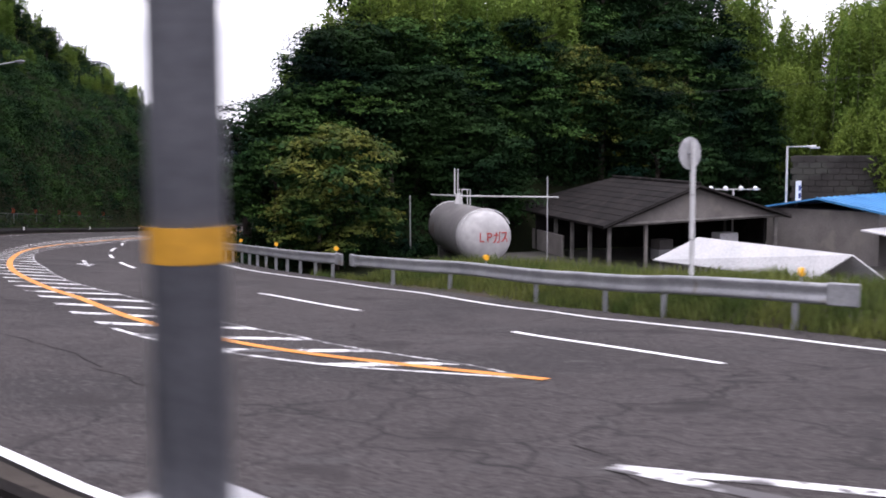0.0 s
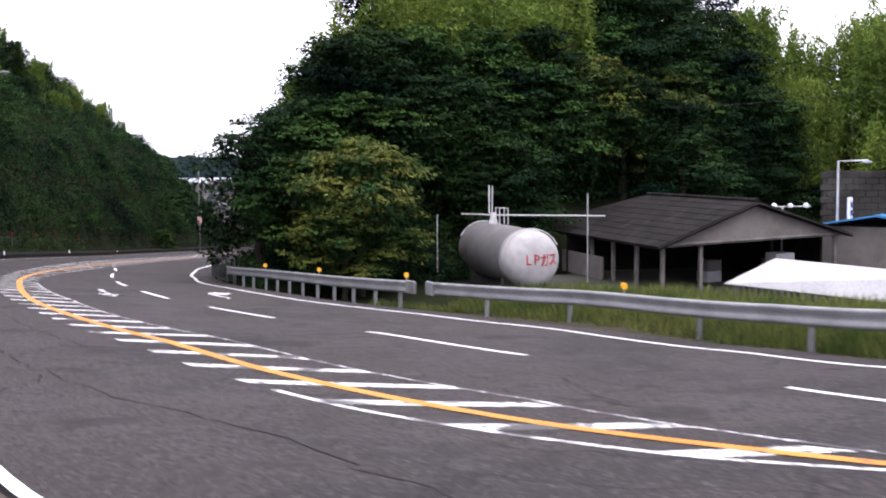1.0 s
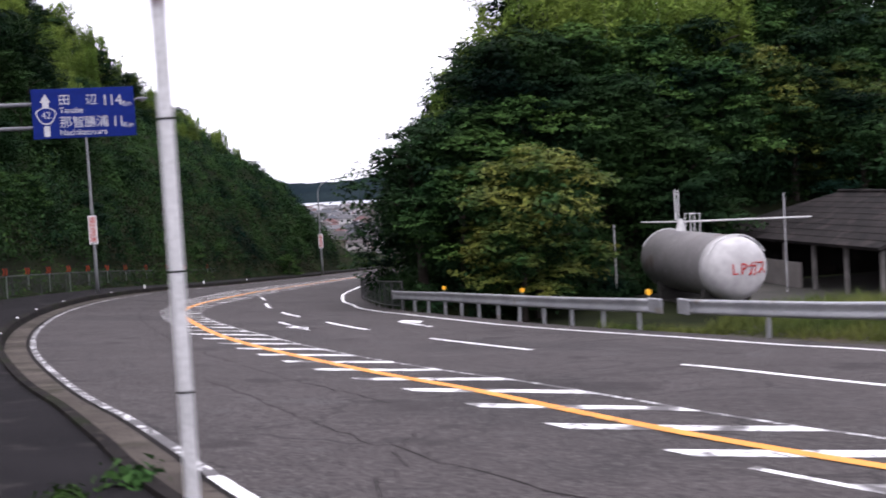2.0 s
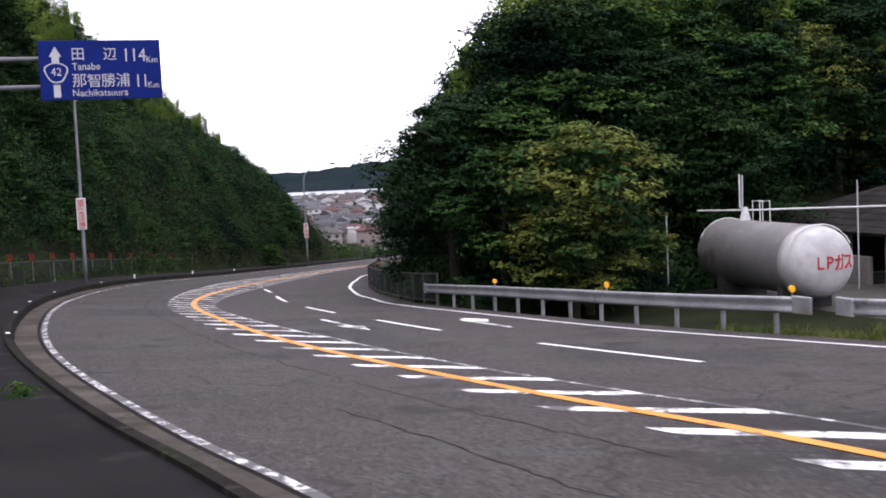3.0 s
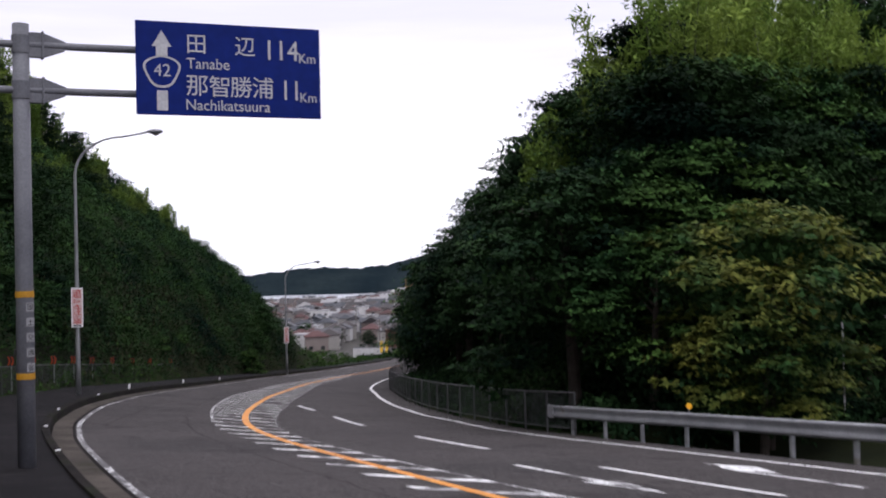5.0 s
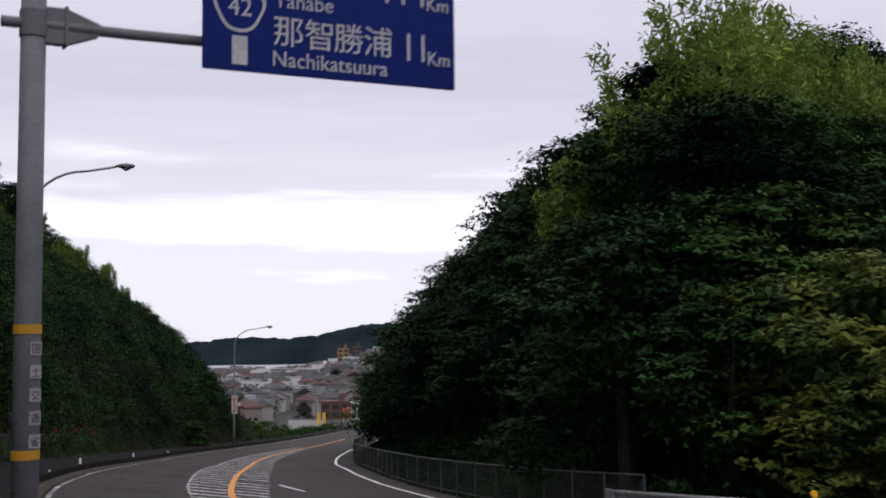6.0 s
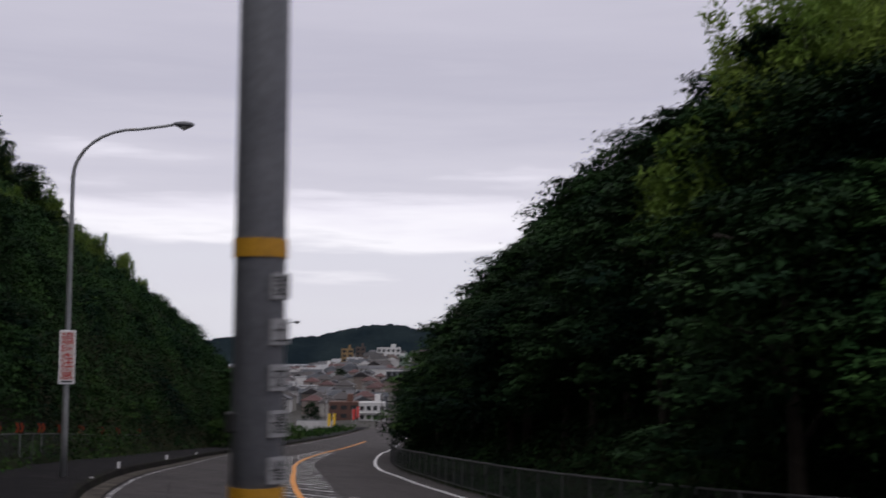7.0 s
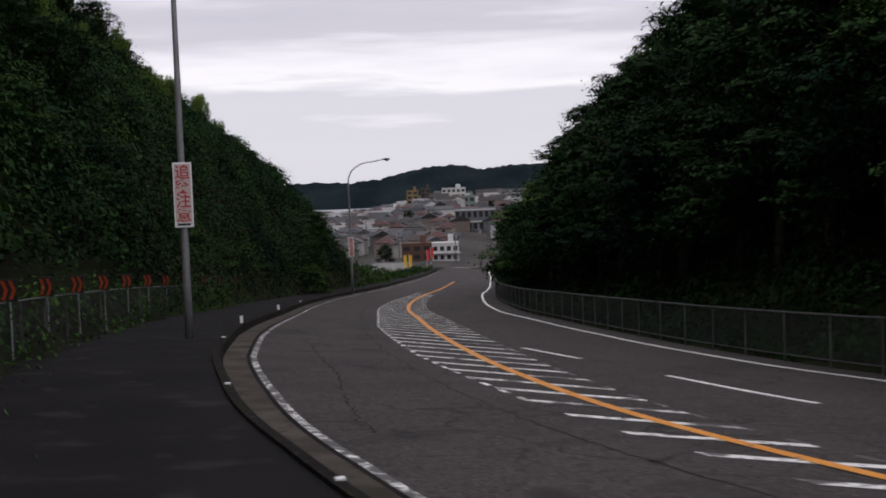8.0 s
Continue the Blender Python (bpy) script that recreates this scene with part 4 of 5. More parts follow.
# the post of the direction sign
CX, CY = 0.32, 20.28
CZ = -1.25
signpost = steel_pole(CX, CY, CZ, 5.33, 0.128, 0.118, (1.385, 0.20), "direction_sign", "grey steel post carrying a blue direction sign", "road sign")
sx, sy, sturn = 3.30, 19.86, -5.0
for k, zz in enumerate((5.03, 4.36)):
    part("arm", tube([(-0.30, 0.0, zz - CZ), (0.9, -0.06, zz - CZ), (sx - CX + 1.2, sy - CY + 0.02, zz - CZ)], 0.055, 14), M["pole"], signpost)
    part("collar", tube([(0, 0, zz - CZ - 0.13), (0, 0, zz - CZ + 0.13)], 0.132, 28), M["pole"], signpost)
    for side in (-0.05, 0.05):
        h = zz - CZ
        rim = [(0.10, h - 0.18), (0.30, h - 0.18), (0.62, h - 0.06), (0.62, h + 0.06), (0.30, h + 0.18), (0.10, h + 0.18)]
        g = [(x, side + e - 0.03 * x, z) for e in (-0.008, 0.008) for x, z in rim]
        raw("gusset_plate", g, [(0, 1, 2, 3, 4, 5), (11, 10, 9, 8, 7, 6)] + [(k, 6 + k, 6 + (k + 1) % 6, (k + 1) % 6) for k in range(6)], M["pole"], signpost, "tapered steel gusset plate")
    part("clamp_band", box((0.30, -0.015, zz - CZ), (0.035, 0.15, 0.40), 0, 0.008), M["pole"], signpost)
board = part("board", box((0, 0, 0), (2.82, 0.045, 1.41), 0, 0.008), M["blue"], signpost, "blue direction board with white lettering")
board.matrix_basis = pose(sx - CX, sy - CY - 0.08, 4.725 - CZ, 0, 0, sturn)


M["boardwhite"] = mat("reflective_sign_white", (0.40, 0.40, 0.42), (0.46, 0.46, 0.48), 3.0, 0.6, 0.0, 20, spec=0.1)


def on_board(me, x, z, name="lettering", material="boardwhite"):
    ob = linked(name, me, M[material], board)
    ob.matrix_basis = pose(x, -0.028, z, 90, 0, 0)
    return ob


def flat(points, depth=0.003):
    me = bpy.data.meshes.new("shape")
    n = len(points)
    me.from_pydata([(x, y, depth) for x, y in points] + [(x, y, 0) for x, y in points], [], [tuple(range(n))] + [(k, (k + 1) % n, n + (k + 1) % n, n + k)[::-1] for k in range(n)])
    return me


# board units: 327 wide, 160 high
U = 2.82 / 327
def bx(px):
    return (px - 163.5) * U
def bz(py):
    return (80 - py) * U
for ch, px, py, s, wd in (("田", 104, 36, 0.33, 1.0), ("辺", 190, 36, 0.33, 1.0), ("114", 259, 40, 0.44, 0.86), ("Km", 303, 53, 0.22, 0.9),
                          ("Tanabe", 124, 70, 0.235, 0.95), ("那", 104, 109, 0.35, 1.0), ("智", 143, 109, 0.35, 1.0), ("勝", 182, 109, 0.35, 1.0), ("浦", 221, 109, 0.35, 1.0),
                          ("11", 272, 112, 0.44, 0.78), ("Km", 304, 124, 0.22, 0.9), ("Nachikatsuura", 159, 143, 0.235, 0.95)):
    on_board(text_mesh(ch, s, 0.003, wd), bx(px), bz(py))
on_board(flat([(0, 0.20), (0.145, -0.04), (0.085, -0.04), (0.085, -0.20), (-0.085, -0.20), (-0.085, -0.04), (-0.145, -0.04)]), bx(44), bz(38), "arrow")
on_board(flat([(-0.08, 0.15), (0.08, 0.15), (0.08, -0.15), (-0.08, -0.15)]), bx(44), bz(137), "arrow_shaft")
shield = [(0.27 * math.sin(a) * (1 - 0.10 * math.cos(3 * a)), 0.04 + 0.245 * math.cos(a) * (1 + 0.12 * math.cos(a) * -1)) for a in np.linspace(0, 2 * math.pi, 30, endpoint=False)]
on_board(flat(shield[::-1]), bx(44), bz(88), "shield_rim")
inner = on_board(flat([(x * 0.87, 0.04 + (y - 0.04) * 0.87) for x, y in shield[::-1]]), bx(44), bz(88), "shield", "blue")
inner.matrix_basis = pose(bx(44), -0.032, bz(88), 90, 0, 0)
num = on_board(text_mesh("42", 0.27, 0.002, 0.95), bx(44), bz(84))
num.matrix_basis = pose(bx(44), -0.036, bz(84), 90, 0, 0)
for k, ch in enumerate("国土交通省"):
    a = radians(26)
    kanji_plate(signpost, ch, 0.134 * math.sin(a), -0.134 * math.cos(a), 1.20 - k * 0.218 - CZ, 26)
part("clip", box((-0.13, 0, 0.55 - CZ), (0.05, 0.06, 0.1), 0, 0.01), M["black"], signpost, "small black clip on the post")

# tall grey post by the side road
near = steel_pole(5.14, -22.85, 0.95, 9.5, 0.097, 0.09, (2.40, 3.55), "street_post", "grey steel street post with yellow band", "post")
part("base_plate", box((0, 0, 0.78), (0.30, 0.26, 0.03), 20, 0.006), M["alum"], near)


def round_sign(x, y, z, top, r_pole, r_disc, turn, faces, label, prohibited):
    ob = thing("round_sign", x, y, z)
    part("pole", tube([(0, 0, -0.4), (0, 0, top - z)], r_pole, 16), M["pale"], ob)
    for h in (0.25, 0.45, 0.7):
        part("joint_ring", tube([(0, 0, (top - z) * h), (0, 0, (top - z) * h + 0.012)], r_pole + 0.002, 16), M["black"], ob)
    a = radians(turn)
    n = Vector((math.sin(a), -math.cos(a), 0))
    c = Vector((0, 0, top - z - r_disc * 0.75)) + n * (r_pole + 0.03)
    disc = part("disc", tube([c, c + n * 0.012], r_disc, 36), M["red"] if prohibited else M["alum"], ob)
    if prohibited:
        part("blue_field", tube([c + n * 0.012, c + n * 0.015], r_disc * 0.72, 36), M["blue"], disc)
        side = n.cross(Vector((0, 0, 1)))
        q = c + n * 0.018
        d = (side + Vector((0, 0, 1))).normalized() * r_disc * 0.74
        part("red_stroke", tube([q - d, q + d], r_disc * 0.12, 8), M["red"], disc)
    part("clamp", box(c - n * 0.02, (0.16, 0.05, 0.05), turn, 0.008), M["steel"], ob)
    return tagged(ob, label, "road sign")


round_sign(1.92, -8.54, 0.33, 3.62, 0.042, 0.20, -8, 1, "no-parking sign on a thin pale steel pole", True)
round_sign(17.8, -6.76, -0.90, 2.62, 0.05, 0.32, 195, 1, "back of a round traffic sign on a white pole", False)


def street_lamp(x, y, z, head, group):
    """A tapered pole that bows over the road to a flat lantern, with a warning plate."""
    ob = thing("street_lamp", x, y, z)
    hx, hy, hz = head[0] - x, head[1] - y, head[2] - z
    path, radii = [(0, 0, -0.3), (0, 0, 1.5), (0, 0, 4.5), (0, 0, hz - 1.7)], [0.095, 0.09, 0.075, 0.058]
    for k in range(1, 9):
        a = k / 8 * math.pi / 2
        path.append((hx * 0.58 * (1 - math.cos(a)), hy * 0.58 * (1 - math.cos(a)), hz - 1.7 + 1.45 * math.sin(a)))
        radii.append(0.056 - 0.002 * k)
    path += [(hx * 0.8, hy * 0.8, hz - 0.14), (hx * 0.9, hy * 0.9, hz - 0.08)]
    radii += [0.042, 0.042]
    part("pole", tube(path, radii, 16), M["steel"], ob, "", True)
    d = Vector((hx, hy, 0)).normalized()
    c = Vector((hx, hy, hz - 0.06))
    bm = tube([c - d * 0.32, c - d * 0.2, c, c + d * 0.22, c + d * 0.3], [0.05, 0.12, 0.16, 0.12, 0.03], 14)
    bmesh.ops.scale(bm, vec=(1, 1, 0.6), verts=bm.verts, space=Matrix.Translation(-c))
    lan = part("lantern", bm, M["pole"], ob, "", True)
    bm = tube([c - d * 0.14 - Vector((0, 0, 0.05)), c - Vector((0, 0, 0.07)), c + d * 0.18 - Vector((0, 0, 0.05))], [0.04, 0.11, 0.04], 12)
    part("bowl", bm, M["lampglass"], lan, "", True)
    pl = part("warning_plate", box((0, 0, 0), (0.43, 0.03, 1.50), 0, 0.006), M["signwhite"], ob, "white plate with red characters")
    pl.matrix_basis = pose(-0.02, -0.11, 3.40, 0, 0, -12)
    part("inset", box((0, -0.017, 0.04), (0.36, 0.006, 1.34)), M["pinkish"], pl)
    for k, ch in enumerate("追突注意"):
        t = linked("character", text_mesh(ch, 0.35, 0.001, 1.0, 0.004), M["plate_red"], pl)
        t.matrix_basis = pose(0, -0.0225, 0.535 - k * 0.33, 90, 0, 0)
    part("small_print", box((0, -0.018, -0.68), (0.3, 0.004, 0.05)), M["black"], pl)
    for zz in (2.85, 3.95):
        part("strap", tube([(0, 0, zz - 0.02), (0, 0, zz + 0.02)], 0.085, 14), M["steel"], ob)
    return tagged(ob, "grey street lamp with a red-lettered warning plate", "street lamp", group)


M["pinkish"] = mat("pale_plate_field", (0.52, 0.42, 0.40), (0.58, 0.48, 0.46), 3.0, 0.5)
street_lamp(5.14, 48.45, -2.76, (8.0, 47.4, 7.42), "street lamps on the pavement")
street_lamp(31.9, 105.0, -6.98, (34.7, 103.9, 3.18), "street lamps on the pavement")


def road_stud(i, off, h):
    x, y, z = on_road(i, smoothed(i, KERB) - 0.1 + off, 0.24)
    ob = part("kerb_reflector", box((x, y, z + h / 2), (0.09, 0.05, h), 0, 0.01), M["signwhite"])
    tagged(ob, "small white reflector on the kerb", "reflector", "kerb reflectors")


for i, h in ((126, 0.035), (142, 0.035), (156, 0.035), (170, 0.035), (190, 0.035), (204, 0.22), (232, 0.2), (260, 0.1)):
    road_stud(i, 0.0, h)

# ---- the gas tank and its yard ----


def gas_tank():
    a, b, r = Vector((26.35, 21.5, -1.72)), Vector((27.6, 28.6, -1.72)), 1.24
    ob = thing("gas_tank", 27.0, 25.0, YARD)
    o = Vector((27.0, 25.0, YARD))
    d = (b - a).normalized()
    up, side = Vector((0, 0, 1)), d.cross(Vector((0, 0, 1))).normalized()
    part("shell", tube([a - o + d * 0.80, a - o + d * 2.6, a - o + d * 5.0, b - o - d * 0.35], r, 40, False), M["tank"], ob, "", True)
    for e, w, m, lab in ((a, -d, "cap", "white painted domed end with red lettering"), (b, d, "tank", "")):
        rings = [(-0.45 if m == "cap" else 0.0, 1.0), (-0.1, 1.0), (0.12, 0.985), (0.28, 0.95), (0.42, 0.89), (0.54, 0.80), (0.63, 0.68), (0.70, 0.52), (0.74, 0.34), (0.76, 0.16), (0.765, 0.01)]
        part("domed_end", tube([e - o - w * 0.35 + w * p for p, q in rings], [r * q for p, q in rings], 40), M[m], ob, lab, True)
    for k in (2.55, 5.0):
        part("weld_seam", tube([a - o + d * k, a - o + d * (k + 0.05)], r + 0.008, 40, False), M["tank"], ob)
    for k in (1.2, 5.8):
        c = a - o + d * k
        part("saddle", box((c.x, c.y, 0.42), (1.9, 0.35, 0.95), -10, 0.02), M["concrete"], ob)
    # pipes and valves on top
    t = a - o + d * 5.4 + up * r
    part("vent_pipe", tube([t + up * 0.05, t + up * 0.35, t + up * 0.5 - side * 0.2, t + up * 1.75 - side * 0.2], 0.035, 8), M["pale"], ob)
    part("vent_pipe", tube([t + up * 0.05 + d * 0.2, t + up * 0.5 + d * 0.2, t + up * 1.72 + d * 0.2 + side * 0.02], 0.03, 8), M["pale"], ob)
    part("valve", tube([t, t + up * 0.22, t + up * 0.5], [0.22, 0.16, 0.09], 12), M["pale"], ob)
    s = t - d * 1.0
    for k in (0.0, 0.55):
        part("hatch_frame", tube([s - d * k + side * 0.2, s - d * k + side * 0.2 + up * 0.75, s - d * k - side * 0.2 + up * 0.75, s - d * k - side * 0.2], 0.025, 6), M["pale"], ob)
    part("manifold", tube([t + d * 2.2 + up * 0.35 - side * 0.9, t + up * 0.38, t - d * 3.6 + up * 0.42 + side * 4.0], 0.035, 8), M["pale"], ob)
    for k, w in ((0.15, 1), (6.9, -1)):
        e = a - o + d * k
        path = [e + up * r * math.cos(q) * 1.03 + side * r * math.sin(q) * 1.03 for q in np.linspace(-1.1, 1.1, 10)]
        part("spray_pipe", tube(path, 0.028, 6), M["pale"], ob)
    for ch, px in (("L", -0.52), ("P", -0.18), ("ガ", 0.18), ("ス", 0.54)):
        me = text_mesh(ch, 0.60, 0.03, 0.72 if ch in "ガス" else 0.85)
        c = linked("letter", me, M["plate_red"], ob, "red painted letter")
        off = 0.22 + px
        depth = 0.40 * math.sqrt(max(0.0, 1 - (off / 1.15) ** 2))
        p = a - o - d * (depth + 0.012) - side * -off + up * 0.02
        turn = math.degrees(math.atan2(d.x, d.y)) * -1 + off / 1.15 * 42
        c.matrix_basis = Matrix.Translation(p) @ pose(0, 0, 0, 90, 0, turn)
    for q, top in ((Vector((26.0, 30.2, YARD)), -0.2), (Vector((31.6, 25.6, YARD)), 0.85)):
        pl = part("pipe_post", tube([q, q + up * (top - YARD)], 0.03, 8), M["alum"])
        tagged(pl, "thin pale steel pipe post in the yard", "post", "pipe posts by the tank")
    return tagged(ob, "silver cylindrical gas tank with a white lettered end", "gas tank")


gas_tank()


def roof_slab(name, corners, t, material, parent, label=""):
    n = (Vector(corners[1]) - Vector(corners[0])).cross(Vector(corners[3]) - Vector(corners[0])).normalized()
    n = n if n.z > 0 else -n
    v = [Vector(c) for c in corners] + [Vector(c) - n * t for c in corners]
    return raw(name, v, [(0, 1, 2, 3), (7, 6, 5, 4)] + [(k, 4 + k, 4 + (k + 1) % 4, (k + 1) % 4) for k in range(4)], material, parent, label)


def battens(parent, a, b, c, d, n, material, name="roof_rib"):
    """Ribs from the edge a-b to the edge d-c of a roof."""
    for k in range(n + 1):
        p, q = Vector(a).lerp(Vector(b), k / n), Vector(d).lerp(Vector(c), k / n)
        up = Vector((0, 0, 0.02))
        part(name, tube([p + up, q + up], 0.03, 5), material, parent)


def open_shed():
    ob = thing("open_shed", 36, 25, YARD)
    o = Vector((36, 25, YARD))
    u, v = Vector((0.17, 0.985, 0)), Vector((0.985, -0.17, 0))
    p0 = Vector((31.5, 19.9, -1.28)) - o
    L, half, rise = 12.0, 4.7, 1.85
    e0, r0, q0 = p0, p0 + v * half + Vector((0, 0, rise)), p0 + v * half * 2 + Vector((0, 0, 0.35))
    s1 = roof_slab("roof", [e0, r0 + v * 0, r0 + u * (L - 1), e0 + u * (L + 4.5)], 0.14, M["shedroof"], ob, "dark slate roof slope")
    roof_slab("roof", [q0, q0 + u * (L + 4), r0 + u * (L - 1), r0], 0.14, M["shedroof"], ob, "dark slate roof slope")
    part("ridge_cap", tube([r0 + Vector((0, 0, 0.03)), r0 + u * (L - 1) + Vector((0, 0, 0.03))], 0.09, 8), M["shedroof"], ob)
    for k in range(1, 9):
        a, b = e0.lerp(r0, k / 9), (e0 + u * (L + 4.5)).lerp(r0 + u * (L - 1), k / 9)
        part("slate_course", tube([a + Vector((0, 0, 0.012)), b + Vector((0, 0, 0.006))], 0.014, 4), M["shedroof"], s1)
    g = -u * -0.35
    raw("gable_wall", [e0 + g + v * 0.5 + Vector((0, 0, 0.02)), q0 + g - v * 0.5, r0 + g - Vector((0, 0, 0.2)), e0 + g * 1.4 + v * 0.5 + Vector((0, 0, 0.02)), q0 + g * 1.4 - v * 0.5, r0 + g * 1.4 - Vector((0, 0, 0.2))],
        [(0, 1, 2), (5, 4, 3), (0, 3, 4, 1), (1, 4, 5, 2), (2, 5, 3, 0)], M["plaster"], ob, "pale grey plastered gable wall")
    part("gable_beam", tube([e0 + g * 0.8 + v * 0.2, q0 + g * 0.8 - v * 0.2], 0.09, 4), M["timber"], ob)
    for a, b in ((e0, r0), (r0, q0)):
        part("barge_board", tube([a - Vector((0, 0, 0.1)), b - Vector((0, 0, 0.1))], 0.07, 4), M["shedroof"], ob)
    for k in (0.6, 3.2, 5.8, 8.4, 11.2):
        c = e0 + u * k + v * 0.5
        part("post", box((c.x, c.y, (c.z - 0.1) / 2), (0.16, 0.16, c.z - 0.0), -10, 0.01), M["timber"], ob)
    for k in (0.6, 5.8, 11.2):
        c = q0 + u * k - v * 0.5
        part("post", box((c.x, c.y, (c.z - 0.1) / 2), (0.16, 0.16, c.z), -10, 0.01), M["timber"], ob)
    c = e0 + u * 0.6 + v * 2.3
    part("post", box((c.x, c.y, (e0.z) / 2), (0.16, 0.16, e0.z), -10, 0.01), M["plaster"], ob)
    # dark panels added behind the posts so the inside of the shed reads shaded
    c = e0 + u * 11 + v * half
    part("back_wall", box((c.x, c.y, 1.0), (9.0, 0.12, 2.0), -10, 0.01), M["shedroof"], ob, "dark back panel added to keep the shed interior in shade")
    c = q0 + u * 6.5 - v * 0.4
    part("side_wall", box((c.x, c.y, 1.1), (0.12, 9.5, 2.2), -10, 0.01), M["shedroof"], ob, "dark side panel added to keep the shed interior in shade")
    c = e0 + u * 9.2 + v * 0.3
    part("side_wall", box((c.x, c.y, 0.55), (0.12, 5.2, 1.1), -10, 0.01), M["plaster"], ob, "low grey side wall")
    return tagged(ob, "open timber shed with a dark slate roof", "shed")


open_shed()


def stack(x, y, n, w, d, h, rz, label):
    """Crates stored in the shed."""
    for k in range(n):
        ob = part("crate", box((0, 0, h / 2), (w, d, h), 0, 0.02), M["plaster"] if k % 2 else M["sheet"])
        ob.matrix_basis = pose(x, y, YARD + k * (h + 0.004), 0, 0, rz + 3 * k)
        tagged(ob, label, "crate", "crates in the shed")


stack(38.6, 20.5, 3, 1.0, 0.8, 0.5, -10, "pale storage crate stacked inside the shed")
stack(39.6, 22.0, 2, 0.9, 0.8, 0.55, -5, "pale storage crate stacked inside the shed")
stack(37.0, 23.5, 2, 0.9, 0.7, 0.5, 5, "pale storage crate stacked inside the shed")


def lean_to():
    ob = thing("white_roofed_shelter", 32, 9.5, YARD)
    o = Vector((32, 9.5, YARD))
    f0, f1 = Vector((30.5, 14.3, -2.25)) - o, Vector((31.7, 6.1, -2.25)) - o
    r0, r1 = Vector((31.95, 13.2, -1.28)) - o, Vector((32.5, 5.0, -1.28)) - o
    b0, b1 = r0 + (r0 - f0) * Vector((1, 1, -1)), r1 + (r1 - f1) * Vector((1, 1, -1))
    s = roof_slab("roof", [f0, f1, r1, r0], 0.05, M["sheet"], ob, "white metal sheet roof")
    roof_slab("roof", [r0, r1, b1, b0], 0.05, M["sheet"], ob)
    for p in (f0, f1, f0.lerp(f1, 0.5), b0, b1):
        q = p.lerp((f0 + f1 + b0 + b1) / 4, 0.08)
        part("post", tube([(q.x, q.y, 0), (q.x, q.y, q.z + 0.02)], 0.05, 8), M["timber"], ob)
    for k in range(26):
        p = f0.lerp(f1, 0.04 + 0.036 * k)
        part("board", box((p.x + 0.45, p.y, 0.5), (0.02, 0.22, 1.0), -12), M["timber"], ob)
    return tagged(ob, "low shelter with a white metal sheet roof", "shelter")


lean_to()


def blue_house():
    ob = thing("blue_roofed_building", 47, 20.5, YARD)
    W, D, H = 8.0, 6.0, 2.55
    part("wall", box((0, 0, H / 2), (W, D, H), 20, 0.01), M["plaster"], ob)
    rot = Matrix.Rotation(radians(20), 4, "Z")
    def c(x, y, z):
        return rot @ Vector((x, y, z))
    w, d = W / 2 + 0.5, D / 2 + 0.5
    s = roof_slab("roof", [c(-w, -d, H), c(w, -d, H), c(w, 0, H + 0.6), c(-w, 0, H + 0.6)], 0.08, M["blueroof"], ob, "blue metal sheet roof")
    roof_slab("roof", [c(-w, 0, H + 0.6), c(w, 0, H + 0.6), c(w, d, H), c(-w, d, H)], 0.08, M["blueroof"], ob)
    battens(s, c(-w, -d, H), c(w, -d, H), c(w, 0, H + 0.6), c(-w, 0, H + 0.6), 16, M["blueroof"])
    for x in (-2.4, 0, 2.4):
        p = c(x, -D / 2 - 0.03, 1.4)
        win = part("window", box(p, (1.3, 0.08, 1.0), 20, 0.01), M["timber"], ob)
        p = c(x, -D / 2 - 0.075, 1.4)
        part("pane", box(p, (1.15, 0.02, 0.86), 20), M["glass"], win)
    lower = roof_slab("porch_roof", [c(-w - 1.5, -d - 2.0, 1.55), c(w, -d - 2.0, 1.55), c(w, -d + 0.4, 1.85), c(-w - 1.5, -d + 0.4, 1.85)], 0.06, M["sheet"], ob, "white sheet porch roof")
    for x in (-5, -1, 3.5):
        p = c(x, -d - 1.8, 0)
        part("post", tube([p, p + Vector((0, 0, 1.55))], 0.06, 8), M["timber"], ob)
    return tagged(ob, "low building with a blue metal roof beyond the shed", "building")


blue_house()
lamp = thing("yard_light", 43.6, 22.2, YARD)
part("pole", tube([(0, 0, 0), (0, 0, 5.6), (1.4, -0.5, 5.62)], 0.06, 8), M["pale"], lamp)
part("floodlight", box((1.3, -0.5, 5.55), (0.5, 0.25, 0.1), -20, 0.02), M["alum"], lamp)
tagged(lamp, "grey yard light with a flat arm", "lamp")
banner = thing("upright_sign", 44.2, 22.0, YARD)
part("board", box((0, 0, 3.1), (0.42, 0.12, 1.5), 25, 0.01), M["signwhite"], banner)
for k in range(3):
    part("bar", box((0.03, -0.075, 3.5 - 0.4 * k), (0.2, 0.02, 0.26), 25), M["blue"], banner)
part("stand", tube([(0, 0, 0), (0, 0, 2.4)], 0.05, 8), M["alum"], banner)
tagged(banner, "white upright sign with blue bars", "sign")
flood = thing("flood_lamps", 40.9, 23.0, YARD)
part("bar", tube([(-1.2, 0.6, 3.45), (1.2, -0.6, 3.45)], 0.03, 6), M["pale"], flood)
part("post", tube([(0, 0, 0), (0, 0, 3.45)], 0.05, 8), M["pale"], flood)
for k in (-1.0, -0.35, 0.35, 1.0):
    part("lamp_head", tube([(k, -k * 0.5, 3.4), (k, -k * 0.5, 3.53), (k, -k * 0.5, 3.62)], [0.10, 0.13, 0.04], 12), M["signwhite"], flood)
tagged(flood, "row of four white flood lamps on a bar", "lamps")


